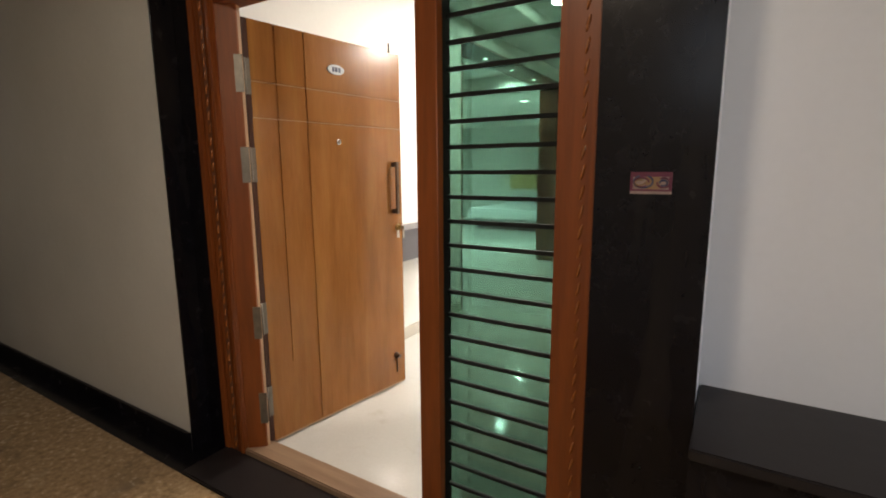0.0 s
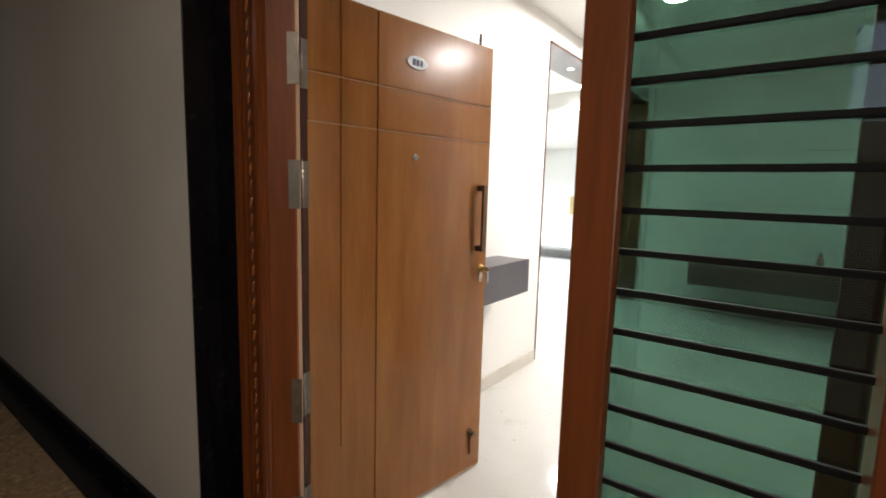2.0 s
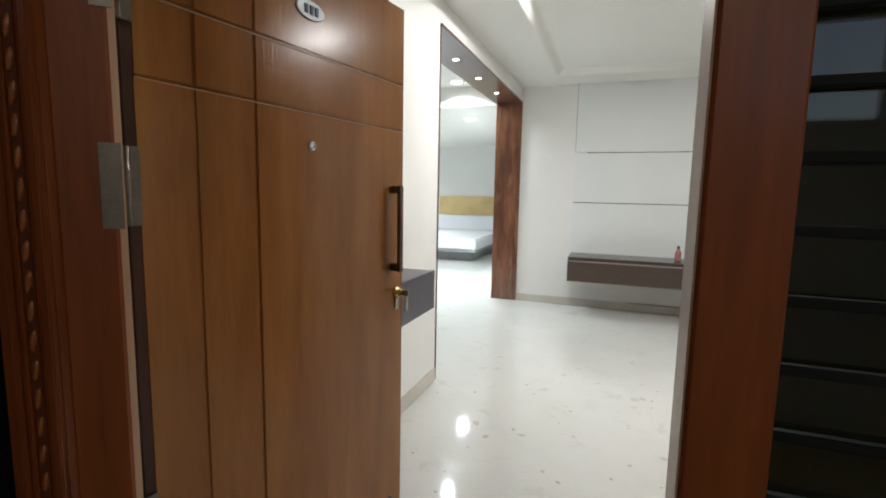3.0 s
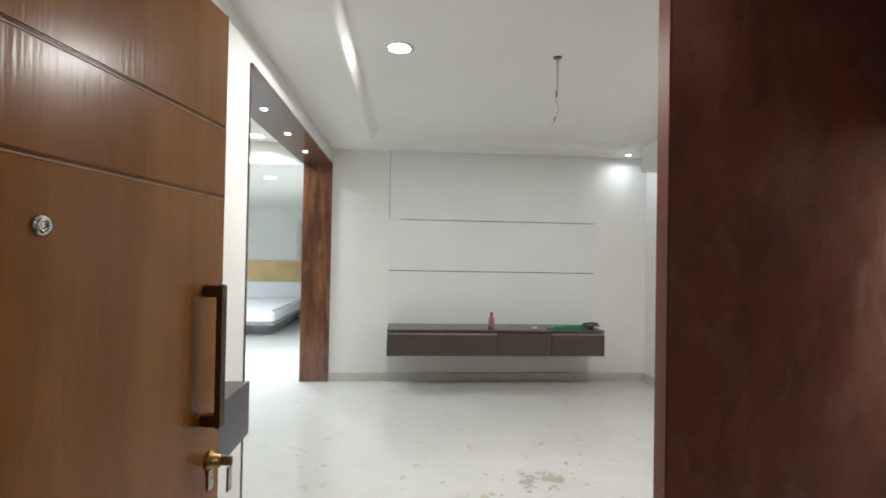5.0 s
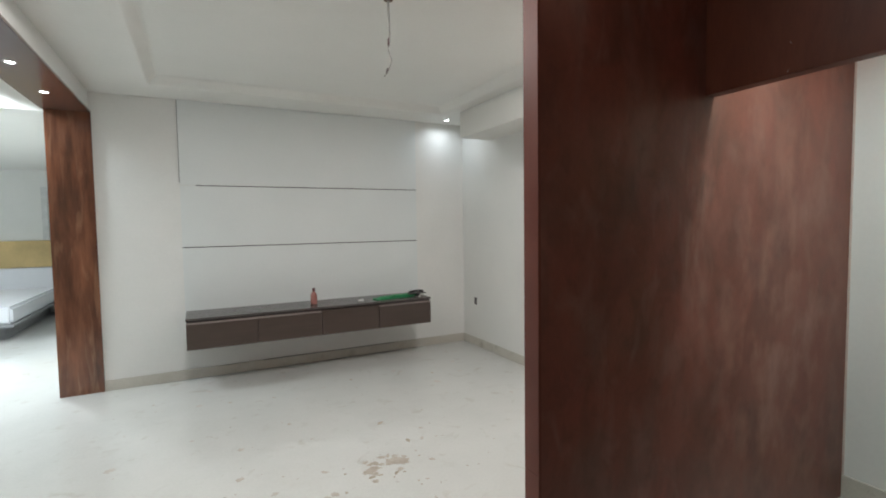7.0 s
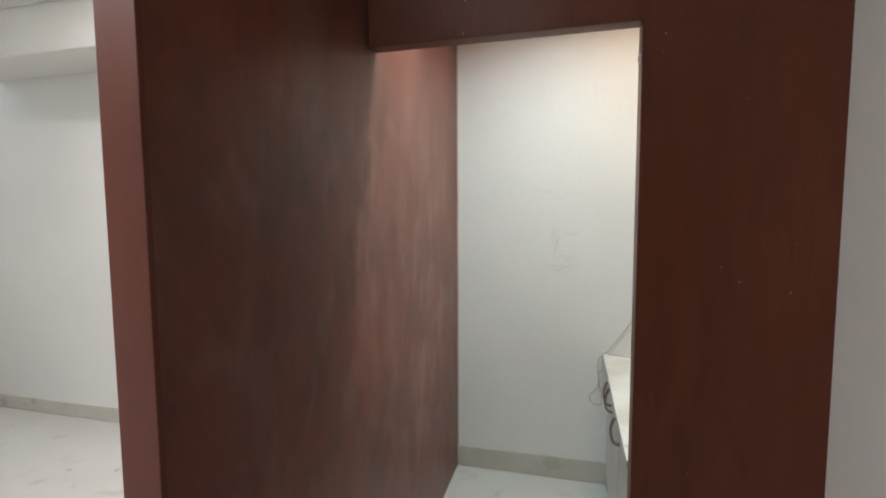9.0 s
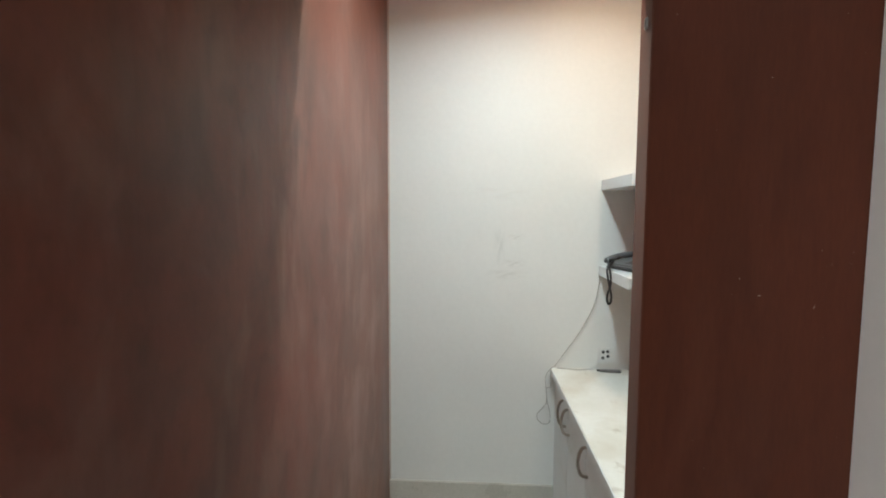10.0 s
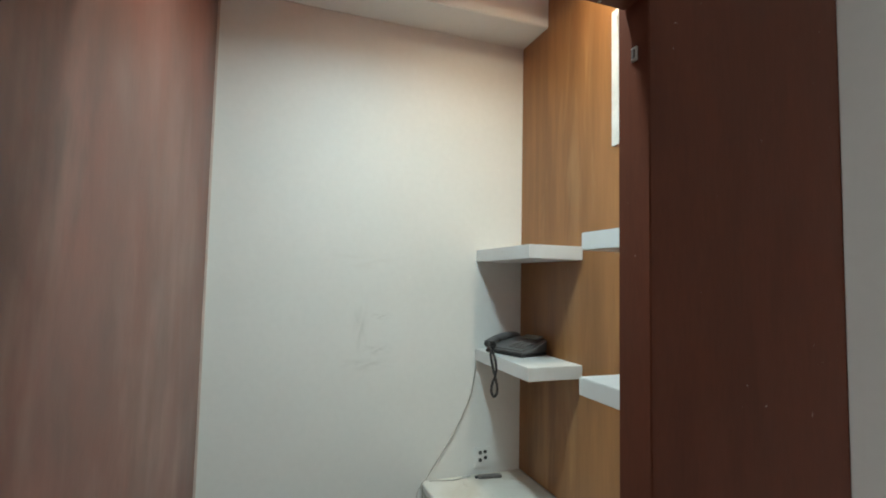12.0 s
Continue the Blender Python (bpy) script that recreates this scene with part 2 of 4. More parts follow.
M_CONDUIT = material("white_conduit", (0.68, 0.67, 0.64), 0.4, bump=0.02)
M_BLACKP = material("black_plastic", (0.03, 0.028, 0.028), 0.35, scale=30, bump=0.02)
M_PHONE = material("worn_grey_plastic", (0.19, 0.185, 0.185), 0.3, dark=(0.12, 0.115, 0.115), scale=18, bump=0.02)
M_COUNTER = material("dusty_white_laminate", (0.78, 0.76, 0.71), 0.4, dark=(0.68, 0.65, 0.58), scale=4, bump=0.02, fine=50, grain=0.08)
stain_layer(M_COUNTER, (0.50, 0.43, 0.33), 4.0, 0.5, 0.68, strength=0.5, seed=4.0)
stain_layer(M_COUNTER, (0.40, 0.33, 0.25), 16.0, 0.62, 0.72, strength=0.55, seed=1.0)
M_GREYP = material("grey_plastic", (0.22, 0.2, 0.19), 0.4, scale=30, bump=0.02)
M_LCD = material("phone_display", (0.32, 0.33, 0.3), 0.2)
M_PINK = material("pink_liquid", (0.50, 0.22, 0.19), 0.2, scale=20)
M_CAPRED = material("dark_cap", (0.10, 0.03, 0.03), 0.35)
M_GREEN = material("green_plastic_sheet", (0.02, 0.36, 0.13), 0.35, dark=(0.015, 0.25, 0.09), scale=20, bump=0.1)
M_BED = material("white_bed_cover", (0.78, 0.79, 0.82), 0.6, dark=(0.74, 0.75, 0.78), scale=3, bump=0.02, grain=0.06)
M_BEDBASE = material("grey_bed_base", (0.36, 0.36, 0.37), 0.5)
M_YELLOW = material("yellow_headboard", (0.72, 0.53, 0.24), 0.5, scale=3, bump=0.05)
M_DEBRIS = material("dried_plaster_chips", (0.46, 0.40, 0.33), 0.8, dark=(0.33, 0.28, 0.22), scale=30, bump=0.3)
M_LEDGE = material("honed_dark_granite", (0.022, 0.018, 0.018), 0.42, dark=(0.014, 0.011, 0.011), scale=12, bump=0.02, spec=0.25)
M_SILL = material("worn_threshold", (0.36, 0.235, 0.15), 0.4, dark=(0.22, 0.13, 0.08), scale=4, stretch=(0.5, 6, 6), bump=0.05)
M_MUD = material("dried_mud", (0.46, 0.41, 0.355), 0.5, dark=(0.35, 0.295, 0.245), scale=14, bump=0.1)
M_PAPER = material("printed_sticker", (0.36, 0.26, 0.23), 0.4, scale=30)
M_MAROON = material("maroon_print", (0.14, 0.015, 0.045), 0.4)
M_GOLD = material("gold_print", (0.32, 0.19, 0.09), 0.4)
M_DARKWIN = material("dark_window_slat", (0.03, 0.03, 0.032), 0.3)



def smear_or_light(m, centre, half, colour, scale, low, high, strength):
    """One soft patch of a given place and size, rubbed mark or painted light, broken up by streaks."""
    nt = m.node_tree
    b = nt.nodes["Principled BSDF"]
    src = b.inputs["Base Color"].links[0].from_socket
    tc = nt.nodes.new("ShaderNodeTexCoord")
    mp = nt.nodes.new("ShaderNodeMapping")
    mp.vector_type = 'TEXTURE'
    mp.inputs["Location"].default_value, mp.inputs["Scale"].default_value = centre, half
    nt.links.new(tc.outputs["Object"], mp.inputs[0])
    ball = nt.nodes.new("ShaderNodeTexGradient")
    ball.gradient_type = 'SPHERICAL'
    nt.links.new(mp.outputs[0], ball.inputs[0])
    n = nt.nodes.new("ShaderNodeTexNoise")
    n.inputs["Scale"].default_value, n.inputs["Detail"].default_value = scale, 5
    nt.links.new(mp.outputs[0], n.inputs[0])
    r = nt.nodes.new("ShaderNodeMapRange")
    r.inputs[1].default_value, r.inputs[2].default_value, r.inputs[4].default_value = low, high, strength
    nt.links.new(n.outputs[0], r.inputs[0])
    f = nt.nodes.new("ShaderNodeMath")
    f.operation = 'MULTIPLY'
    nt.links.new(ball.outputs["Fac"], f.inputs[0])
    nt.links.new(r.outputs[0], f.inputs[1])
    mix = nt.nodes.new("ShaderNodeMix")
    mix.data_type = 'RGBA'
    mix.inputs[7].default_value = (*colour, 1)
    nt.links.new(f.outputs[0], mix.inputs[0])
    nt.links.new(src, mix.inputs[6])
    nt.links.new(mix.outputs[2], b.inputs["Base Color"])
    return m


# plaster-dust smears on the partition's inner end, plus its lit zone painted paler
smear_or_light(M_RED, (3.15, 1.59, 1.25), (1.0, 0.6, 1.9), (0.33, 0.138, 0.104), 3.0, 0.25, 0.65, 0.5)
smear_or_light(M_RED, (3.0, 1.59, 0.95), (0.8, 0.6, 1.2), (0.38, 0.22, 0.18), 5.0, 0.46, 0.72, 0.75)
smear_or_light(M_RED, (2.85, 1.59, 1.5), (0.5, 0.6, 1.3), (0.14, 0.05, 0.036), 5.0, 0.5, 0.75, 0.7)
smear_or_light(M_RED, (2.42, 1.59, 1.75), (0.16, 0.6, 0.42), (0.05, 0.02, 0.014), 3.0, 0.42, 0.68, 0.8)
smear_or_light(M_RED, (2.33, 1.59, 1.55), (0.16, 0.6, 0.55), (0.24, 0.14, 0.11), 3.0, 0.45, 0.7, 0.7)
M_ALCOVE = material("scuffed_wall_paint", (0.82, 0.815, 0.785), 0.5, dark=(0.765, 0.765, 0.735), scale=1.4, bump=0.04, fine=40, grain=0.06, rvar=0.05)
smear_or_light(M_ALCOVE, (3.65, 1.03, 1.36), (0.2, 0.035, 0.13), (0.48, 0.49, 0.46), 2.0, 0.36, 0.72, 0.55)
smear_or_light(M_ALCOVE, (3.65, 0.995, 1.215), (0.2, 0.12, 0.035), (0.48, 0.47, 0.43), 2.2, 0.38, 0.72, 0.5)
smear_or_light(M_ALCOVE, (3.65, 0.96, 1.27), (0.2, 0.07, 0.03), (0.50, 0.49, 0.46), 2.4, 0.42, 0.68, 0.55)
smear_or_light(M_ALCOVE, (3.65, 0.95, 1.40), (0.2, 0.05, 0.02), (0.50, 0.49, 0.46), 2.4, 0.42, 0.68, 0.55)
smear_or_light(M_ALCOVE, (3.65, 0.98, 1.62), (0.2, 0.25, 0.05), (0.68, 0.66, 0.62), 2.5, 0.48, 0.7, 0.5)

M_GLASS = bpy.data.materials.new("green_glass")
M_GLASS.use_nodes = True
gb = M_GLASS.node_tree.nodes["Principled BSDF"]
gb.inputs["Base Color"].default_value = (0.066, 0.150, 0.112, 1)
gb.inputs["Transmission Weight"].default_value = 1.0
gb.inputs["Roughness"].default_value, gb.inputs["IOR"].default_value = 0.02, 1.45

# ---- mesh helpers ----


def box(bm, x0, x1, y0, y1, z0, z1, bevel=0.0):
    """Adds a box, with its edges rounded off by bevel."""
    made = bmesh.ops.create_cube(bm, size=1.0)["verts"]
    bmesh.ops.transform(bm, verts=made, matrix=Matrix.Translation(((x0 + x1) / 2, (y0 + y1) / 2, (z0 + z1) / 2))
                        @ Matrix.Diagonal((x1 - x0, y1 - y0, z1 - z0, 1)))
    if bevel:
        edges = list({e for v in made for e in v.link_edges})
        bmesh.ops.bevel(bm, geom=edges, offset=bevel, segments=2, affect='EDGES')
    return bm


def boxes(*rows, bevel=0.0):
    bm = bmesh.new()
    for r in rows:
        box(bm, *r, bevel=bevel)
    return bm


def lathe(profile, steps=20):
    """A turned body about z from (radius, height) pairs."""
    bm = bmesh.new()
    rings = [[bm.verts.new((r * math.cos(2 * math.pi * i / steps), r * math.sin(2 * math.pi * i / steps), z)) for i in range(steps)]
             for r, z in profile]
    for a, b in zip(rings, rings[1:]):
        for i in range(steps):
            j = (i + 1) % steps
            bm.faces.new((a[i], a[j], b[j], b[i]))
    bm.faces.new(list(reversed(rings[0])))
    bm.faces.new(rings[-1])
    bmesh.ops.recalc_face_normals(bm, faces=bm.faces)
    for f in bm.faces:
        f.smooth = len(f.verts) == 4
    return bm


def moved(bm, m):
    bmesh.ops.transform(bm, verts=bm.verts, matrix=m)
    return bm


def tube(points, radius, steps=8):
    """A round bar or cable along a smoothed line of points."""
    pts = [Vector(p) for p in points]
    fine = []
    for i in range(len(pts) - 1):
        p0, p1, p2, p3 = pts[max(i - 1, 0)], pts[i], pts[i + 1], pts[min(i + 2, len(pts) - 1)]
        for k in range(6 if len(pts) > 2 else 1):
            u = k / 6
            fine.append(0.5 * ((2 * p1) + (p2 - p0) * u + (2 * p0 - 5 * p1 + 4 * p2 - p3) * u * u + (3 * p1 - p0 - 3 * p2 + p3) * u ** 3))
    fine.append(pts[-1])
    bm = bmesh.new()
    rings = []
    for i, p in enumerate(fine):
        d = (fine[min(i + 1, len(fine) - 1)] - fine[max(i - 1, 0)]).normalized()
        q = d.to_track_quat('Z', 'Y')
        rings.append([bm.verts.new(p + q @ Vector((radius * math.cos(2 * math.pi * k / steps), radius * math.sin(2 * math.pi * k / steps), 0)))
                      for k in range(steps)])
    for a, b in zip(rings, rings[1:]):
        for k in range(steps):
            j = (k + 1) % steps
            bm.faces.new((a[k], a[j], b[j], b[k])).smooth = True
    bm.faces.new(list(reversed(rings[0])))
    bm.faces.new(rings[-1])
    bmesh.ops.recalc_face_normals(bm, faces=bm.faces)
    return bm


def prism(outline, z0, z1):
    """An upright post with the given outline in plan."""
    bm = bmesh.new()
    low = [bm.verts.new((x, y, z0)) for x, y in outline]
    high = [bm.verts.new((x, y, z1)) for x, y in outline]
    n = len(outline)
    for i in range(n):
        bm.faces.new((low[i], low[(i + 1) % n], high[(i + 1) % n], high[i]))
    bm.faces.new(list(reversed(low)))
    bm.faces.new(high)
    bmesh.ops.recalc_face_normals(bm, faces=bm.faces)
    return bm


def mesh_object(name, bm, mat):
    me = bpy.data.meshes.new(name)
    bm.to_mesh(me)
    bm.free()
    me.materials.append(mat)
    return new(name, me)


def part(name, bm, mat, parent, label=""):
    ob = mesh_object(name, bm, mat)
    ob.parent = parent
    return tagged(ob, label)


def thing(name, label, category, at=(0, 0, 0), turn=0.0, group="", kind=""):
    ob = new(name)
    ob.empty_display_size = 0.1
    ob.matrix_world = pose(*at, 0, 0, turn)
    return tagged(ob, label, category, group, kind)


def structure(name, bm, mat, label, category):
    return tagged(mesh_object(name, bm, mat), label, category, kind="structure")


# ---- structure: floors ----
XL, XR, YI, YT = -0.33, 3.60, 0.27, 5.72      # left wall, right wall, inside of the entry wall, television wall
ZB, ZT = 2.79, 2.87                            # ceiling border and tray
structure("floor", boxes((-6.0, 3.9, 0.02, 11.6, -0.12, 0.0)), M_FLOOR, "glossy off-white floor tiles with dried mud stains", "floor")
structure("corridor_floor", boxes((-7.5, 5.0, -2.7, -0.27, -0.12, 0.0)), M_CFLOOR, "speckled brown granite corridor floor", "floor")
structure("floor_border", boxes((-7.5, 5.0, -0.27, 0.02, -0.12, 0.002)), M_BLACK, "black granite border strip along the corridor wall", "floor")

# ---- structure: walls ----
structure("wall_corridor_left", boxes((-7.5, -0.31, -0.13, 0.10, 0, 3.0)), M_CORR, "plain greyish painted corridor wall", "wall")
structure("wall_entry_hinge_side", boxes((-0.31, -0.06, 0.0, 0.10, 0, 3.0)), M_RECESS, "white painted entry wall at the hinges", "wall")
structure("wall_entry_above", boxes((-0.06, 1.64, 0.0, YI, 2.24, 3.0)), M_RECESS, "white painted wall above the entrance", "wall")
structure("wall_entry_sidelight_side", boxes((1.64, 1.903, 0.0, YI, 0, 3.0)), M_RECESS, "white painted entry wall beside the sidelight", "wall")
structure("wall_entry_recess", boxes((1.903, 5.0, 0.20, YI, 0, 3.0)), M_RECESS, "white painted wall at the back of the recess", "wall")
structure("wall_entry_inner_face", boxes((1.52, 2.41, YI, YI + 0.005, 0, 2.79)), M_WALL, "off-white painted inner face of the entry wall", "wall")
structure("wall_corridor_back", boxes((-7.5, 1.55, -2.85, -2.7, 0, 3.0), (2.35, 5.0, -2.85, -2.7, 0, 3.0), (1.55, 2.35, -2.85, -2.7, 0, 1.9), (1.55, 2.35, -2.85, -2.7, 2.5, 3.0)), M_CORR, "plain painted corridor wall with a high ventilator opening", "wall")
structure("wall_corridor_end", boxes((-7.65, -7.5, -2.85, YI, 0, 3.0)), M_CORR, "plain painted end wall of the corridor", "wall")
structure("wall_corridor_window", boxes((5.0, 5.15, -2.85, YI, 0, 1.0), (5.0, 5.15, -2.85, YI, 2.4, 3.0), (5.0, 5.15, -2.85, -2.0, 1.0, 2.4),
                                        (5.0, 5.15, -0.6, YI, 1.0, 2.4)), M_CORR, "painted corridor wall with a window opening", "wall")
structure("corridor_ceiling", boxes((-7.65, 5.15, -2.85, 0.0, 2.8, 2.95)), M_CORR, "plain painted corridor ceiling", "ceiling")
structure("wall_left", boxes((-0.65, XL, 0.10, 2.72, 0, 3.0), (-0.65, XL, 2.72, YT, 2.62, 3.0)), M_WALL, "off-white painted wall beside the portal", "wall")
structure("wall_television", boxes((-0.65, XR + 0.15, YT, YT + 0.15, 0, 3.0)), M_WALL, "off-white wall behind the television unit", "wall")
structure("wall_right", boxes((XR, XR + 0.15, 1.67, YT, 0, 3.0)), M_WALL, "off-white painted side wall of the living room", "wall")
structure("wall_alcove_back", boxes((3.65, 3.8, YI, 1.67, 0, 3.0)), M_ALCOVE, "white alcove wall with scuff marks", "wall")
structure("wall_hall_far", boxes((-6.15, -0.5, 11.4, 11.55, 0, 3.0)), M_WALL, "white bedroom wall behind the bed", "wall")
structure("wall_hall_left", boxes((-6.15, -6.0, 0.10, 11.4, 0, 3.0)), M_WALL, "white painted hall wall", "wall")
structure("wall_hall_right", boxes((-0.65, -0.5, YT + 0.15, 11.4, 0, 3.0)), M_WALL, "white painted bedroom side wall", "wall")

# ---- structure: ceilings ----
TX0, TX1, TY0, TY1 = 0.20, 3.05, 1.95, 5.25


def tray_ceiling(x0, x1, y0, y1):
    """A false ceiling whose raised tray rises from its border in a soft cove."""
    bm = bmesh.new()

    def ring(ax, bx, ay, by, z):
        return [bm.verts.new(p) for p in ((ax, ay, z), (bx, ay, z), (bx, by, z), (ax, by, z))]

    rings = [ring(x0, x1, y0, y1, 3.05), ring(x0, x1, y0, y1, ZB)]
    for k in range(13):
        u = k / 12
        d, z = -0.045 + 0.115 * u, ZB + (ZT - ZB) * (u * u * (3 - 2 * u))
        rings.append(ring(TX0 + d, TX1 - d, TY0 + d, TY1 - d, z))
    for n, (a, b) in enumerate(zip(rings, rings[1:])):
        for k in range(4):
            f = bm.faces.new((a[k], a[(k + 1) % 4], b[(k + 1) % 4], b[k]))
            f.smooth = n > 1
    bm.faces.new(rings[-1])
    bm.faces.new(list(reversed(rings[0])))
    bmesh.ops.recalc_face_normals(bm, faces=bm.faces)
    for e in bm.edges:
        if len(e.link_faces) == 2 and e.calc_face_angle(0) > 0.6:
            e.smooth = False
    return bm


structure("ceiling", tray_ceiling(XL, 3.65, 0.275, YT), M_CEIL, "white false ceiling with a raised tray", "ceiling")
structure("ceiling_entry", boxes((XL, -0.06, 0.10, 0.275, ZB, 3.05)), M_CEIL, "white ceiling strip over the hinge corner", "ceiling")
structure("ceiling_hall", boxes((-6.0, -0.65, 0.10, 5.8, 2.86, 3.05), (-6.0, -0.65, 5.8, 11.4, 2.6, 3.05)), M_CEIL, "white stepped hall ceiling", "ceiling")
structure("ceiling_beam", boxes((3.2, XR, 1.67, 5.06, 2.5, ZB), bevel=0.004), M_CEIL, "white boxed beam along the side wall", "beam")
structure("alcove_beam", boxes((3.44, 3.65, YI, 1.59, 2.60, ZB), bevel=0.004), M_WALL, "white beam above the alcove wall", "beam")

# ---- structure: skirting ----
for row, lab in (((XL + 0.012, XR, YT - 0.014, YT, 0, 0.10), "television wall"), ((XR - 0.014, XR, 1.67, YT - 0.014, 0, 0.10), "side wall"),
                 ((XL, XL + 0.014, YI, 2.70, 0, 0.10), "portal wall"), ((3.636, 3.65, 0.74, 1.59, 0, 0.125), "alcove wall"),
                 ((1.63, 2.40, YI + 0.005, YI + 0.018, 0, 0.10), "entry wall")):
    structure("baseboard", boxes(row, bevel=0.003), M_SKIRT, "beige tile skirting along the " + lab, "baseboard")
structure("baseboard", boxes((-7.5, -0.31, -0.152, -0.13, 0, 0.10), bevel=0.003), M_BLACK, "black granite skirting in the corridor", "baseboard")

# ---- door surround ----
surround = thing("granite_surround", "polished black granite cladding round the entrance", "door surround", kind="structure")
part("side_slab", boxes((-0.305, -0.18, -0.03, 0.0, 0, 2.7), (-0.31, -0.295, -0.132, -0.03, 0, 2.7), bevel=0.002), M_BLACK, surround)
part("side_slab", boxes((1.622, 1.905, -0.035, 0.0, 0, 2.7), bevel=0.003), M_BLACK, surround)
part("top_slab", boxes((-0.18, 1.622, -0.03, 0.0, 2.24, 2.7), bevel=0.003), M_BLACK, surround)


def rope(x, z0, z1, y, lean, w):
    """A carved rope moulding of slanting beads."""
    bm = bmesh.new()
    n = int((z1 - z0) / 0.056)
    for i in range(n):
        m = pose(x, y, z0 + (i + 0.5) * (z1 - z0) / n, 0, lean, 0) @ Matrix.Diagonal((w, 0.0055, 0.0235, 1))
        bmesh.ops.create_icosphere(bm, subdivisions=2, radius=1.0, matrix=m)
    for f in bm.faces:
        f.smooth = True
    return bm


frame_thing = thing("door_frame", "carved polished teak entrance frame with rope moulding", "door frame", kind="structure")
jamb = part("jamb", boxes((-0.18, -0.083, -0.022, 0.0, 0, 2.24), (-0.066, -0.035, -0.022, 0.0, 0, 2.24), (-0.083, -0.066, -0.003, 0.0, 0, 2.24),
                          (-0.18, -0.145, -0.036, -0.022, 0, 2.24), (-0.125, -0.118, -0.030, -0.022, 0, 2.24), (-0.06, -0.035, -0.032, -0.022, 0, 2.24),
                          bevel=0.003), M_TEAK, frame_thing)
part("reveal", prism(((-0.06, -0.004), (-0.03, -0.004), (0.037, 0.05), (0.037, 0.058), (-0.06, 0.058)), 0, 2.12), M_TEAK, frame_thing)
# flat strip, dark in place of the shade between the beads
part("bead_shade_strip", boxes((-0.114, -0.086, -0.0235, -0.0215, 0.0, 2.24)), M_BEADSHADE, jamb, "flat dark strip for the shade between the beads")
part("rebate_strip", boxes((-0.055, 0.034, 0.0585, 0.076, 0, 2.12), bevel=0.001), M_LIP, frame_thing, "pale strip in the hinge rebate")
part("rope_moulding", rope(-0.100, 0.02, 2.2, -0.0245, 14, 0.0075), M_BEAD, jamb, "carved rope moulding")
part("mullion", prism(((1.018, -0.005), (1.097, -0.005), (1.10, -0.002), (1.10, 0.03), (1.045, 0.03), (1.045, 0.09), (1.018, 0.09), (1.015, 0.087), (1.015, -0.002)), 0.018, 2.12), M_TEAK, frame_thing)
# added thin strip that carries the lit tone of the mullion's inner face
part("mullion_lit_face", boxes((1.0115, 1.0148, 0.004, 0.087, 0.018, 2.12), bevel=0.001), M_TEAKLIT, frame_thing, "inner face of the mullion, tinted pale for the light on it")
jamb = part("jamb", boxes((1.505, 1.64, 0.0, 0.13, 0, 2.12), (1.505, 1.62, -0.008, 0.0, 0, 2.12), (1.603, 1.62, -0.022, -0.008, 0, 2.12), bevel=0.003), M_TEAK, frame_thing)
part("rope_moulding", rope(1.582, 0.02, 2.1, -0.009, 14, 0.0052), M_BEAD, jamb, "carved rope moulding")
part("head", boxes((-0.035, 1.60, -0.008, 0.10, 2.12, 2.24), bevel=0.004), M_TEAK, frame_thing)
part("threshold", boxes((-0.05, 1.62, -0.02, 0.10, 0.0, 0.038), (-0.05, 1.62, 0.10, 0.13, 0.0, 0.016), bevel=0.006), M_SILL, frame_thing, "worn wooden threshold")

structure("door_step", boxes((-0.175, 1.9, -0.27, -0.021, 0.0, 0.016), bevel=0.007), M_LEDGE, "low dark granite step before the entrance", "step")

side = thing("window_1", "green glass sidelight with horizontal black bars", "window", kind="structure")
grille = part("grille_frame", boxes((1.046, 1.074, 0.06, 0.125, 0.018, 2.12)), M_IRON, side, "black iron grille strip")
bar_me = None
for i in range(24):
    z = 0.094 + i * 0.0869
    if z > 2.08:
        break
    if bar_me is None:
        ob = part("bar", boxes((1.07, 1.51, 0.10, 0.114, -0.007, 0.007), bevel=0.002), M_IRON, side)
        bar_me = ob.data
    else:
        ob = new("bar", bar_me)
        ob.parent = side
    ob.location = (0, 0, z)
pane = part("pane", boxes((1.07, 1.512, 0.118, 0.124, 0.018, 2.12)), M_GLASS, side, "green tinted glass pane")
pane.visible_shadow = False

# ---- entrance door ----
door = thing("door_1", "open teak veneer entrance door with grooved panels", "door", (0.0, 0.085, 0.0), 81.1, kind="structure")
part("core", boxes((0.046, 1.0, 0.0045, 0.042, 0.02, 2.09), bevel=0.001), M_LEAF, door)
part("lipping", boxes((0.019, 0.046, 0.002, 0.042, 0.02, 2.09), bevel=0.001), M_DARKTEAK, door, "dark hinge-side lipping")
part("edge_strip", boxes((1.0, 1.004, 0.0, 0.042, 0.02, 2.09), bevel=0.001), M_LEAF, door)
part("bottom_rail", boxes((0.047, 1.001, 0.001, 0.041, 0.010, 0.020), bevel=0.001), M_LIP, door, "pale raw bottom edge")


def in_door(x, y):
    """A point of the plan, in the turned door's own plan."""
    a = radians(81.1)
    return x * math.cos(a) + (y - 0.085) * math.sin(a), -x * math.sin(a) + (y - 0.085) * math.cos(a)


G = 0.0035
cols, rows_z = ((0.042, 0.172), (0.172, 0.335), (0.335, 1.0)), ((0.02, 1.655), (1.655, 1.82), (1.82, 2.09))
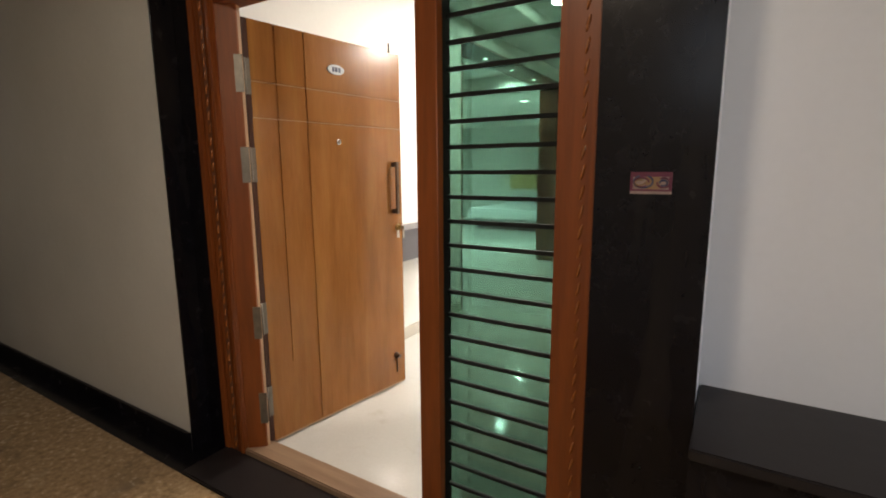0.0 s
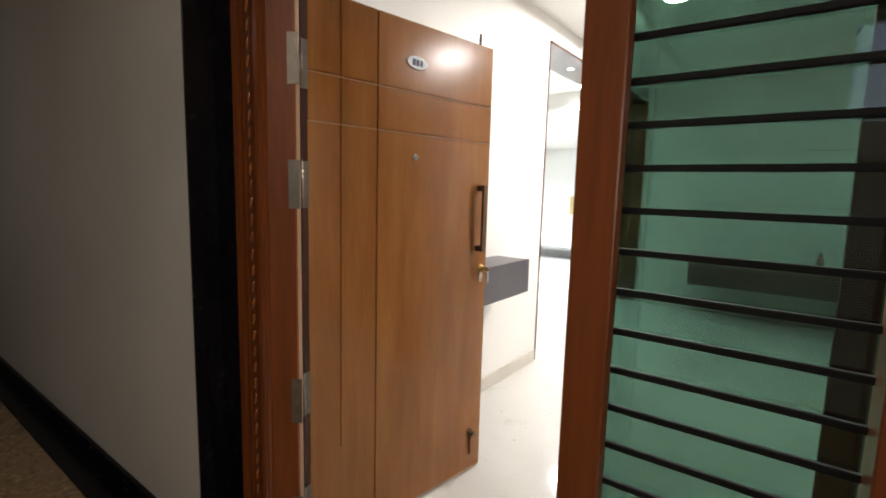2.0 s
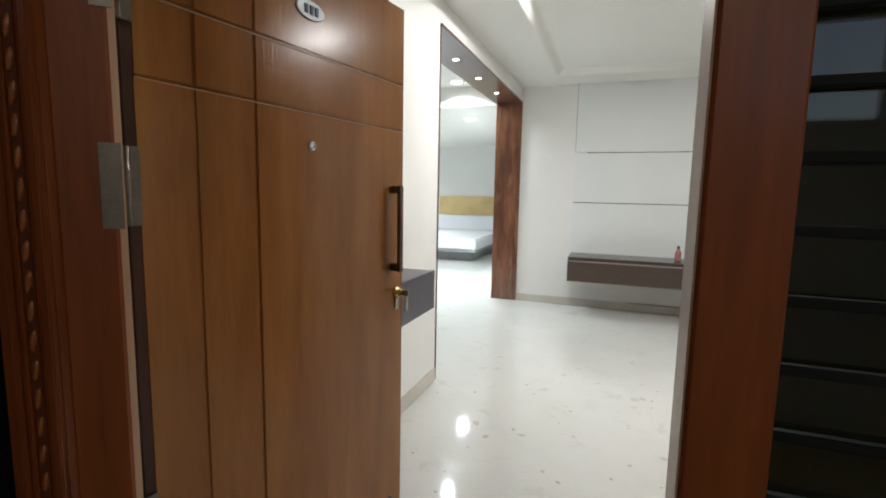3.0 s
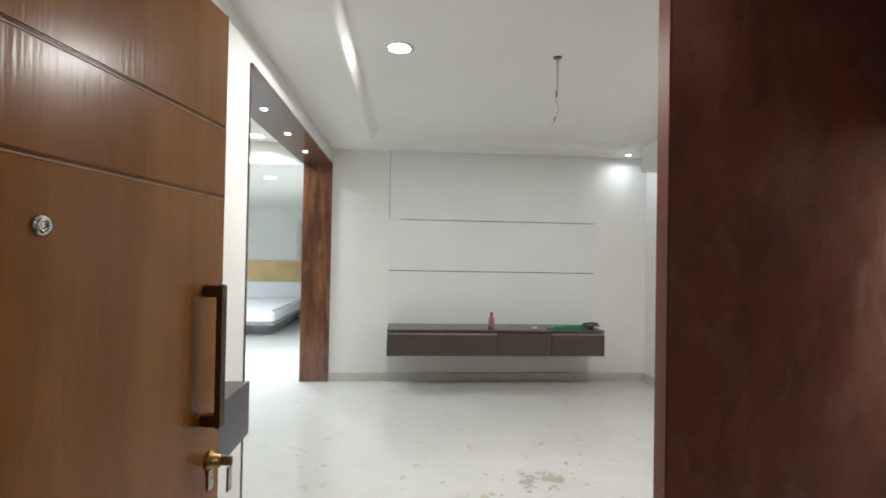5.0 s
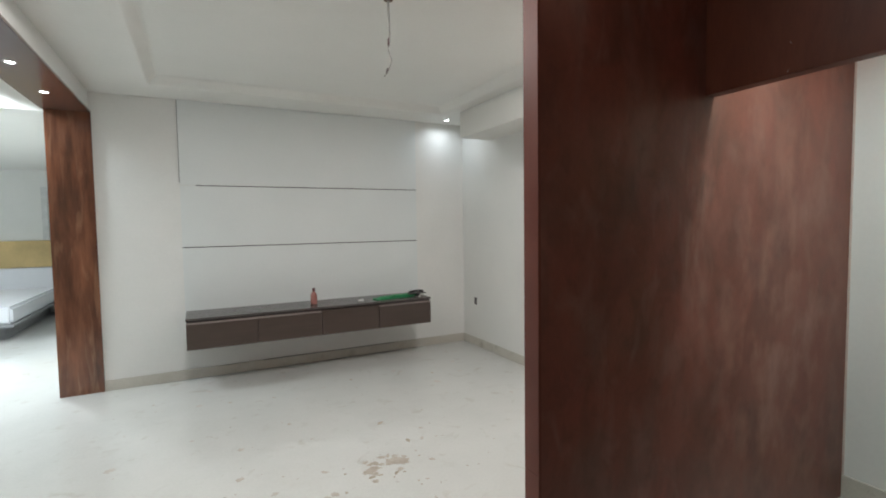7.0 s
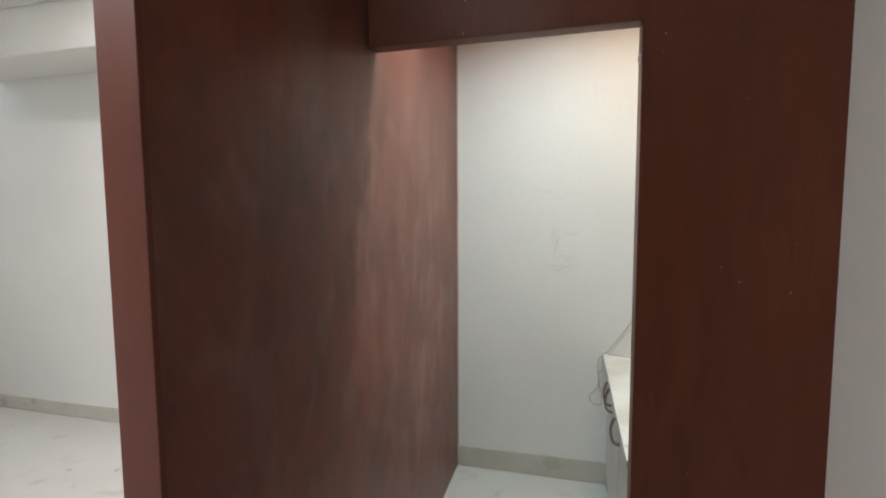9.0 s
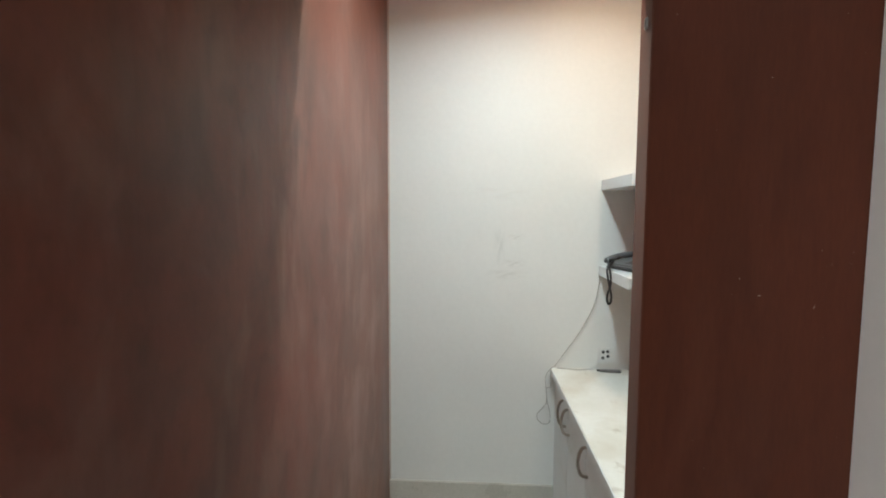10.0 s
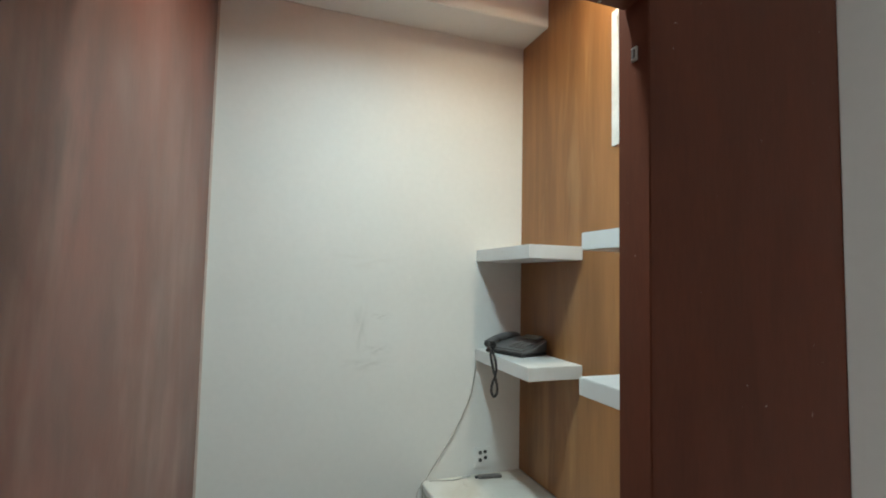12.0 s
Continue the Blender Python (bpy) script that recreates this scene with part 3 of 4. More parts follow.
for ci, (a, b) in enumerate(cols):
    for ri, (z0, z1) in enumerate(rows_z):
        a2, b2 = a + (G if ci else 0), b - (G if ci < 2 else 0)
        low, high = z0 + (G if ri else 0), z1 - (G if ri < 2 else 0)
        if ri == 0 and ci < 2:
            continue
        part("panel", boxes((a2, b2, 0.0, 0.0047, low, high), bevel=0.0022), M_LEAF, door)
part("panel", boxes((0.042, 0.172 - G, 0.0, 0.0047, 0.42, 1.655 - G), (0.172 + G, 0.335 - G, 0.0, 0.0047, 0.42, 1.655 - G),
                    (0.042, 0.335 - G, 0.0, 0.0047, 0.02, 0.42)), M_LEAF, door)
# highlight on the lower lip of each groove, put in as a pale strip
for z in (1.655, 1.82):
    part("groove_glint", boxes((0.044, 0.999, 0.0008, 0.0047, z - G, z - 0.0008)), M_LIP, door, "pale strip painting the glint along the veneer groove")
part("peephole", moved(lathe([(0.004, 0.0), (0.014, 0.0), (0.016, 0.003), (0.012, 0.006), (0.006, 0.007), (0.005, 0.004)]), pose(0.53, 0, 1.56, 90)), M_CHROME, door)
handle = part("handle", boxes((0.918, 0.944, -0.046, -0.033, 1.14, 1.455), bevel=0.003), M_BRONZE, door, "flat bronze pull handle")
for z in (1.142, 1.427):
    part("post", boxes((0.919, 0.943, -0.034, 0.0, z, z + 0.026), bevel=0.003), M_BRONZE, handle)
lock = part("lock", moved(lathe([(0.022, 0.0), (0.022, 0.006), (0.015, 0.009), (0.014, 0.026), (0.010, 0.03)]), pose(0.965, 0, 1.052, 90)), M_BRASS, door, "brass lock cylinder")
part("key", boxes((0.963, 0.967, -0.055, -0.03, 1.042, 1.064), (0.957, 0.973, -0.05, -0.045, 0.985, 1.04), bevel=0.001), M_STEEL, lock)
part("keyhole_plate", boxes((0.955, 0.977, -0.004, 0.0, 0.985, 1.03), bevel=0.001), M_STEEL, door)
bolt = part("bolt", moved(lathe([(0.02, 0.0), (0.02, 0.006), (0.011, 0.012), (0.011, 0.03), (0.013, 0.036)]), pose(0.925, 0, 0.215, 90)), M_BRONZE, door, "small bronze latch knob")
part("latch_tail", boxes((0.92, 0.93, -0.012, -0.004, 0.10, 0.205), bevel=0.002), M_BRONZE, bolt)
oval = part("number_plate", moved(lathe([(0.05, 0.0), (0.05, 0.003), (0.046, 0.005)], 28), pose(0.53, 0, 1.935, 90) @ Matrix.Diagonal((1.1, 0.52, 1, 1))), M_PLATE, door, "oval metal number plate")
for i in range(3):
    part("print_bar", boxes((0.505 + i * 0.02, 0.517 + i * 0.02, -0.0075, -0.005, 1.923, 1.947)), M_INK, oval)
tower = part("tower_bolt", boxes((0.955, 0.99, 0.042, 0.048, 1.88, 2.08), bevel=0.001), M_BRONZE, door, "tower bolt on the inner face")
part("rod", tube([(0.972, 0.054, 1.9), (0.972, 0.054, 2.16)], 0.006), M_BRONZE, tower)
for z0, z1 in ((1.755, 1.915), (1.355, 1.515), (0.605, 0.765), (0.165, 0.325)):
    hinge = part("hinge", boxes((-0.02, 0.042, -0.006, -0.002, z0, z1), bevel=0.001), M_HINGE, door, "aged steel butt hinge")
    part("jamb_leaf", prism([in_door(*p) for p in ((0.0499, 0.0603), (0.0219, 0.0377), (0.0238, 0.0354), (0.0518, 0.0580))], z0, z1), M_HINGE, hinge)
    part("knuckle", tube([(0.014, -0.006, z0), (0.014, -0.006, z1)], 0.007), M_HINGE, hinge)

sticker = thing("sticker", "small printed festive sticker on black granite", "sticker", (1.765, -0.0355, 1.37))
part("paper", boxes((-0.05, 0.05, -0.0012, 0.0, -0.028, 0.028)), M_PAPER, sticker)
part("print", boxes((-0.05, 0.05, -0.002, -0.0012, 0.016, 0.028), (-0.05, 0.05, -0.002, -0.0012, -0.021, -0.016), (-0.05, -0.043, -0.002, -0.0012, -0.016, 0.016), (0.043, 0.05, -0.002, -0.0012, -0.016, 0.016)), M_MAROON, sticker)
part("print", boxes((-0.012, 0.022, -0.0019, -0.0012, -0.016, 0.016)), M_GOLD, sticker)
for k, (cx, cz, rx, rz, mat) in enumerate(((-0.022, 0.002, 0.018, 0.012, M_MAROON), (-0.026, 0.001, 0.012, 0.007, M_GOLD), (-0.018, 0.004, 0.023, 0.016, M_INK),
                                           (0.03, 0.001, 0.015, 0.012, M_MAROON), (0.03, 0.0, 0.009, 0.007, M_INK))):
    part("ornament", tube([(cx + rx * math.cos(a * 0.6 + k), -0.0028, cz + rz * math.sin(a * 0.6 + k)) for a in range(10)], 0.0022, 5), mat, sticker)

ledge = thing("granite_ledge", "dark polished granite ledge in the white recess", "ledge", kind="structure")
part("slab", boxes((1.907, 5.0, -0.20, 0.20, 0.73, 0.76), bevel=0.004), M_LEDGE, ledge)
part("face", boxes((1.907, 5.0, -0.17, 0.20, 0.0, 0.73)), M_BLACK, ledge)

notice = thing("notice_board", "framed white notice with red print on the wall", "notice board", (-5.6, -0.131, 1.6))
part("board", boxes((-0.3, 0.3, -0.012, 0.0, -0.4, 0.4), bevel=0.002), M_RIM, notice)
part("print_block", boxes((-0.22, 0.25, -0.014, -0.012, -0.36, -0.12)), M_MAROON, notice)

# ---- portal ----
portal = thing("portal_lining", "glossy walnut lining of the wide portal", "door frame", kind="structure")
part("far_jamb", boxes((-0.652, XL + 0.018, YT - 0.026, YT - 0.002, 0, 2.62), bevel=0.003), M_PORTAL, portal)
part("soffit", boxes((-0.668, XL + 0.018, 2.72, YT - 0.026, 2.596, 2.62), bevel=0.003), M_SOFFIT, portal)
part("near_jamb", boxes((-0.668, XL + 0.008, 2.72, 2.735, 0, 2.596), bevel=0.002), M_SOFFIT, portal)


def downlight(name, at, radius, group):
    d = thing(name, "round white recessed LED downlight, switched on", "ceiling light", at, group=group)
    part("rim", lathe([(radius * 0.86, -0.004), (radius, -0.006), (radius * 1.12, -0.003), (radius * 1.14, 0.0), (radius * 0.86, 0.0)], 24), M_RIM, d)
    part("diffuser", lathe([(radius * 0.85, -0.001), (radius * 0.84, -0.005), (radius * 0.5, -0.0065)], 24), M_LAMP, d, "glowing white diffuser")


for p in DOWNLIGHTS:
    downlight("downlight", p, 0.085, "living room downlights")
for p in HALL_LIGHTS:
    downlight("downlight", p, 0.09, "hall downlights")
for x, y, z in PORTAL_SPOTS:
    downlight("spotlight", (x, y, 2.596), 0.03, "portal spotlights")
downlight("downlight", FOYER_LIGHT, 0.085, "foyer lights")
downlight("spotlight", TV_SPOT, 0.035, "ceiling spotlights")
downlight("downlight", (ALCOVE_LIGHT[0], ALCOVE_LIGHT[1], ZB), 0.07, "alcove lights")
downlight("spotlight", (PANEL_SPOT[0], PANEL_SPOT[1], ZB), 0.03, "alcove lights")

# ---- floating shelf by the portal ----
shoe = thing("floating_shelf", "dark grey laminate drawer box fixed to the wall", "shelf", (XL, 0.95, 0.745))
part("carcass", boxes((0.0, 0.235, 0.0, 1.08, 0.0, 0.225), bevel=0.002), M_GREY, shoe)
part("front", boxes((0.237, 0.255, 0.0, 1.08, 0.0, 0.229), bevel=0.002), M_GREY, shoe)

# ---- television wall ----
tvp = thing("wall_panelling", "white wall panelling with thin dark grooves", "panelling", kind="structure")
for z0, z1 in ((0.42, 1.330), (1.339, 1.950), (1.959, ZB)):
    part("panel", boxes((0.38, 2.93, YT - 0.018, YT, z0, z1), bevel=0.001), M_PANEL, tvp)
part("groove", boxes((0.38, 2.93, YT - 0.006, YT - 0.001, 1.330, 1.339)), M_LINE, tvp, "dark recessed groove")
part("groove", boxes((0.52, 2.93, YT - 0.006, YT - 0.001, 1.950, 1.959)), M_LINE, tvp, "dark recessed groove")
part("end_groove", boxes((0.3755, 0.38, YT - 0.008, YT - 0.001, 1.98, ZB)), M_LINE, tvp, "dark vertical end groove")

tv = thing("television_unit", "floating taupe laminate television cabinet with drawers", "cabinet", (0.39, 5.22, 0.405))
W = 2.485
part("top", boxes((0.0, W, 0.0, 0.48, 0.27, 0.292), bevel=0.002), M_TVTOP, tv, "dark laminate top")
part("carcass", boxes((0.004, W - 0.004, 0.02, 0.48, 0.0, 0.262), bevel=0.001), M_TV, tv)
for i in range(4):
    x0, x1 = i * W / 4 + 0.002, (i + 1) * W / 4 - 0.002
    d = part("drawer", boxes((x0, x1, 0.0, 0.019, 0.0, 0.236 if i != 2 else 0.255), bevel=0.0015), M_TV, tv)
    if i != 2:
        part("pull_profile", boxes((x0, x1, 0.004, 0.019, 0.237, 0.252)), M_TVLIP, d, "pale aluminium pull profile")

bottle = thing("bottle", "small pink plastic bottle with a dark cap", "bottle", (1.6, 5.45, 0.697))
part("body", lathe([(0.028, 0.0), (0.034, 0.006), (0.035, 0.07), (0.033, 0.10), (0.022, 0.122), (0.013, 0.13), (0.013, 0.138)]), M_PINK, bottle)
part("cap", lathe([(0.015, 0.136), (0.016, 0.14), (0.016, 0.168), (0.012, 0.172)]), M_CAPRED, bottle)
sheet = thing("plastic_sheet", "folded green plastic sheet on the cabinet", "sheet", (2.52, 5.40, 0.697), 6)
part("fold", boxes((-0.27, 0.2, -0.06, 0.05, 0.0, 0.012), (-0.2, 0.24, -0.045, 0.06, 0.012, 0.022), (-0.05, 0.26, -0.03, 0.05, 0.022, 0.03), bevel=0.004), M_GREEN, sheet)
dusty = thing("hand_tool", "black rubber trowel lying on the cabinet", "tool", (2.78, 5.40, 0.697), 8)
part("blade", boxes((-0.11, 0.1, -0.05, 0.04, 0.028, 0.036), bevel=0.003), M_BLACKP, dusty)
part("grip", moved(tube([(-0.1, 0, 0.0), (0.0, 0.01, 0.008), (0.09, 0, 0.0)], 0.013), pose(0, 0, 0.05)), M_BLACKP, dusty)
part("foot", boxes((-0.02, 0.02, -0.03, 0.03, 0.0, 0.03), bevel=0.003), M_BLACKP, dusty)
scrap = thing("paper_scrap", "crumpled white paper scrap on the cabinet", "paper", (2.1, 5.38, 0.697))
sb = bmesh.new()
bmesh.ops.create_icosphere(sb, subdivisions=2, radius=0.03)
for v in sb.verts:
    v.co = Vector((v.co.x * 1.5, v.co.y, max(0, v.co.z * 0.5 + 0.008))) * (0.8 + 0.4 * noise.noise(v.co * 60))
part("paper", sb, M_RIM, scrap)


def socket_plate(at, turn, w, modules, label):
    s = thing("socket_plate", label, "socket", at, turn)
    part("plate", boxes((-w / 2, w / 2, -0.004, 0.0, -0.045, 0.045), bevel=0.0015), M_PANEL, s)
    for i in range(modules):
        x = (i + 0.5) * w / modules - w / 2
        part("module", boxes((x - 0.016, x + 0.016, -0.0052, -0.004, -0.025, 0.025), bevel=0.0005), M_PANEL, s)


socket_plate((1.50, YT - 0.018, 1.03), 0, 0.17, 3, "white switch plate on the panelling")
socket_plate((1.79, YT - 0.018, 1.02), 0, 0.10, 1, "white socket plate on the panelling")
cavity = thing("junction_box", "open dark junction box in the side wall", "junction box", (XR, 5.42, 0.56), -90)
part("rim", boxes((-0.028, 0.028, -0.003, 0.0, -0.045, 0.045), bevel=0.001), M_GREYP, cavity)
part("wires", tube([(0, -0.004, 0.03), (0.012, -0.02, 0.0), (-0.01, -0.015, -0.03)], 0.004), M_BLACKP, cavity)

hook = thing("ceiling_wire", "bare fan cable hanging from a ceiling conduit", "cable", (1.575, 3.02, ZT))
part("conduit_cap", lathe([(0.022, -0.010), (0.028, -0.006), (0.028, 0.0)]), M_BRONZE, hook)
part("conduit", tube([(0, 0, -0.010), (0.002, 0, -0.25)], 0.007), M_CONDUIT, hook)
part("connector", tube([(-0.003, 0, -0.225), (-0.004, 0, -0.27)], 0.006), M_CAPRED, hook, "dark red wire connector")
part("bare_end", tube([(-0.008, 0.01, -0.40), (-0.016, 0.01, -0.43)], 0.0065), M_GREYP, hook)
part("cable", tube([(0.002, 0, -0.24), (-0.006, 0.0, -0.29), (0.012, 0, -0.35), (0.0, 0.01, -0.40), (-0.03, 0.01, -0.45)], 0.0035), M_WIRE, hook)

# ---- bedroom seen through the portal ----
bed = thing("bed", "low white bed on a grey plinth", "bed", (-3.55, 8.74, 0.0))
part("plinth", boxes((0.15, 1.63, 0.25, 2.5, 0.0, 0.2), bevel=0.005), M_BEDBASE, bed)
part("base", boxes((0.0, 1.78, 0.0, 2.6, 0.2, 0.24), bevel=0.004), M_BEDBASE, bed)
part("mattress", boxes((0.01, 1.77, 0.01, 2.58, 0.24, 0.48), bevel=0.035), M_BED, bed)
part("backrest", boxes((0.0, 1.78, 2.56, 2.655, 0.24, 0.84), bevel=0.01), M_BED, bed)
part("headboard", boxes((0.0, 1.78, 2.58, 2.655, 0.85, 1.33), bevel=0.006), M_YELLOW, bed, "yellow upholstered headboard")
side_box = thing("bedside_cabinet", "low white bedside cabinet", "cabinet", (-1.72, 10.9, 0.0))
part("body", boxes((0.0, 0.42, 0.0, 0.48, 0.04, 0.42), bevel=0.004), M_WHITELAM, side_box)
part("plinth", boxes((0.03, 0.39, 0.04, 0.46, 0.0, 0.04)), M_BEDBASE, side_box)
win = thing("window_2", "white framed bedroom window with dark louvres", "window", (-1.90, 11.4, 1.32), kind="structure")
part("window_frame", boxes((-0.09, 0.0, -0.05, 0.0, -0.06, 0.98), (0.9, 0.98, -0.05, 0, -0.06, 0.98), (0, 0.9, -0.05, 0, -0.06, 0.0), (0, 0.9, -0.05, 0, 0.92, 0.98), bevel=0.003), M_RIM, win)
part("window_pane", boxes((0.0, 0.9, -0.012, -0.004, 0.0, 0.92)), M_RIM, win)
for i in range(6):
    part("louvre", boxes((0.03, 0.87, -0.03, -0.014, 0.03 + i * 0.15, 0.14 + i * 0.15), bevel=0.002), M_DARKWIN, win)

# ---- alcove ----
screen = thing("partition_screen", "mottled red-brown laminate partition beside the alcove", "partition", kind="structure")
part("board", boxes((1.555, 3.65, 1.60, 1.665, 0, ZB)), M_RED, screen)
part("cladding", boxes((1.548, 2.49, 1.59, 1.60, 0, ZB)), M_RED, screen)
part("inner_cladding", boxes((2.49, 3.648, 1.59, 1.60, 0, ZB)), M_RED, screen, "inner end with dusty smears, tinted paler for the light there")
part("edge_band", boxes((1.543, 1.555, 1.5885, 1.668, 0, 0.66), (1.543, 1.555, 1.5885, 1.668, 0.661, ZB), bevel=0.001), M_REDEDGE, screen, "paler red edge band")
structure("trim", boxes((3.642, 3.653, 1.5825, 1.594, 0.126, 2.60), bevel=0.0015), M_CAULK, "thin pale caulk line in the alcove corner", "trim")
front = thing("alcove_front", "red-brown laminate alcove front with lintel", "door frame", kind="structure")
part("side_panel", boxes((2.412, 2.49, YI + 0.002, 0.768, 0, ZB), bevel=0.002), M_REDDEEP, front)
part("lintel", boxes((2.412, 2.472, 0.768, 1.589, 2.055, ZB), bevel=0.002), M_REDDEEP, front)
catch = thing("magnetic_catch", "small white plastic catch on the jamb", "catch", (2.445, 0.768, 1.96), 180)
part("body", boxes((-0.008, 0.008, -0.004, 0.0, -0.014, 0.014), bevel=0.002), M_RIM, catch)
part("striker", boxes((-0.004, 0.004, -0.006, -0.004, -0.008, 0.008)), M_GREYP, catch)

structure("wood_panelling", boxes((2.49, 3.648, YI + 0.002, 0.328, 0.742, 1.995), (3.045, 3.648, YI + 0.002, 0.328, 1.995, ZB),
                                  (2.49, 3.045, YI + 0.002, 0.328, 2.45, ZB)), M_OAK, "honey brown wood-grain wall panelling", "panelling")
vent = thing("window_3", "white ventilator set in the wood panelling", "window", (2.49, 0.328, 1.995), kind="structure")
part("window_pane", boxes((0.0, 0.55, -0.05, -0.045, 0.0, 0.455)), M_RECESS, vent)
part("window_frame", boxes((0.525, 0.553, -0.05, 0.006, 0.0, 0.455), (0.0, 0.525, -0.05, 0.006, 0.0, 0.025), (0.0, 0.525, -0.05, 0.006, 0.43, 0.455), bevel=0.002), M_RIM, vent)

for x0, x1, z0, z1 in ((3.20, 3.648, 1.627, 1.676), (3.20, 3.648, 1.212, 1.259), (2.52, 2.912, 1.64, 1.69), (2.52, 2.922, 1.236, 1.286)):
    sh = thing("wall_shelf", "thick white floating shelf on wood panelling", "shelf", (x0, 0.329, z0), group="alcove shelves")
    part("board", boxes((0, x1 - x0, 0, 0.215, 0, z1 - z0), bevel=0.002), M_WHITELAM, sh)

counter = thing("counter_top", "white laminate counter top with dust", "counter", (2.495, 0.329, 0.713))
part("slab", boxes((0, 1.153, 0, 0.44, 0, 0.028), bevel=0.003), M_COUNTER, counter)
part("front_edge_band", boxes((0, 1.153, 0.44, 0.442, 0.001, 0.027)), M_WHITELAM, counter)
for x0, w, hx in ((2.497, 0.163, None), (2.66, 0.33, 0.285), (2.99, 0.33, 0.28), (3.32, 0.33, 0.05)):
    cab = thing("base_cabinet", "white laminate base cabinet with bow handle" if hx else "narrow white laminate filler cabinet under the counter", "cabinet", (x0, 0.325, -0.004), group="alcove cabinets")
    part("body", boxes((0.001, w - 0.002, 0, 0.40, 0.06, 0.717)), M_WHITELAM, cab)
    part("plinth", boxes((0.001, w - 0.002, 0.0, 0.36, 0.0, 0.06)), M_GREY, cab)
    dr = part("door", boxes((0.003, w - 0.004, 0.402, 0.42, 0.07, 0.714), bevel=0.0015), M_WHITELAM, cab)
    if hx:
        lean = 0.012 if hx > 0.1 else -0.004
        part("handle", tube([(hx, 0.42, 0.69), (hx + lean * 0.3, 0.446, 0.68), (hx + lean * 0.6, 0.458, 0.63), (hx + lean, 0.446, 0.58), (hx + lean, 0.42, 0.57)], 0.0062), M_STEEL, dr, "steel bow handle")

adapter = thing("adapter", "small grey plug adapter lying on the counter", "adapter", (3.60, 0.50, 0.741), 82)
part("body", boxes((-0.06, 0.04, -0.015, 0.012, 0.0, 0.011), bevel=0.003), M_GREYP, adapter)
part("pin_block", boxes((0.04, 0.052, -0.010, 0.006, 0.002, 0.009), bevel=0.001), M_BLACKP, adapter)

power = thing("power_socket", "white power socket on the alcove wall", "socket", (3.65, 0.504, 0.81), -90)
part("plate", boxes((-0.035, 0.035, -0.006, 0.0, -0.045, 0.04), bevel=0.002), M_ALCOVE, power)
for dx, dz in ((-0.01, 0.018), (0.012, 0.02), (-0.01, -0.012), (0.014, -0.004)):
    part("hole", moved(lathe([(0.008, 0.0), (0.008, 0.002)], 10), pose(dx, -0.006, dz, 90)), M_BLACKP, power)

phone = thing("desk_phone", "worn grey corded desk telephone on a white shelf", "telephone", (3.5, 0.43, 1.259), 20)
pb = boxes((-0.10, 0.10, -0.075, 0.075, 0.012, 0.032), bevel=0.006)
for v in pb.verts:
    if v.co.z > 0.022:
        v.co.z += (v.co.y * -0.25) + 0.012
part("base", pb, M_PHONE, phone)
part("underside", boxes((-0.099, 0.099, -0.074, 0.074, 0.0, 0.012), bevel=0.003), M_BLACKP, phone)
part("display", moved(boxes((-0.09, -0.01, -0.06, -0.02, 0.0, 0.004), bevel=0.001), pose(0, 0, 0.056, -14)), M_LCD, phone)
for i in range(3):
    for j in range(4):
        part("key", moved(boxes((-0.085 + i * 0.026, -0.067 + i * 0.026, -0.005 + j * 0.017, 0.006 + j * 0.017, 0, 0.004)), pose(0, 0, 0.046, -14)), M_GREYP, phone)
hs = tube([(0.068, -0.09, 0.056), (0.068, -0.055, 0.064), (0.068, 0.0, 0.062), (0.068, 0.06, 0.05), (0.068, 0.095, 0.038)], 0.014, 10)
handset = part("handset", hs, M_PHONE, phone, "worn grey handset")
part("ear_cup", moved(lathe([(0.02, 0.0), (0.024, 0.008), (0.02, 0.022)]), pose(0.068, -0.075, 0.043)), M_BLACKP, handset)
part("mouth_cup", moved(lathe([(0.02, 0.0), (0.024, 0.008), (0.02, 0.022)]), pose(0.068, 0.08, 0.026)), M_BLACKP, handset)
# the cord hangs over the shelf's edge in a loop that crosses itself
guide = [(0.066, 0.095, 0.045), (0.002, 0.128, 0.02), (-0.026, 0.130, -0.05), (0.012, 0.131, -0.125), (-0.008, 0.131, -0.16), (-0.032, 0.131, -0.125), (-0.004, 0.132, -0.05), (0.016, 0.132, 0.012), (0.04, 0.078, 0.036)]
for _ in range(2):
    guide = [guide[0]] + [tuple(Vector(a).lerp(Vector(b), u)) for a, b in zip(guide, guide[1:]) for u in (0.25, 0.75)] + [guide[-1]]
cordpts = []
for a, b in zip(guide, guide[1:]):
    for k in range(3):
        p = Vector(a).lerp(Vector(b), k / 3)
        w = len(cordpts) * 2.1
        cordpts.append((p.x + 0.0012 * math.cos(w), p.y + 0.0012 * math.sin(w), p.z))
part("coiled_cord", tube(cordpts, 0.0048, 6), M_BLACKP, phone, "coiled black cord")

cable = thing("cable", "thin grey cable draped from shelf to counter", "cable", (3.63, 0.54, 0.742))
part("upper_run", tube([(0.0, 0.008, 0.47), (0.008, 0.006, 0.42), (0.01, 0.023, 0.33), (0.01, 0.062, 0.24), (0.01, 0.104, 0.165), (0.008, 0.156, 0.09), (0.006, 0.214, 0.008)], 0.0021, 6), M_WIRE, cable)
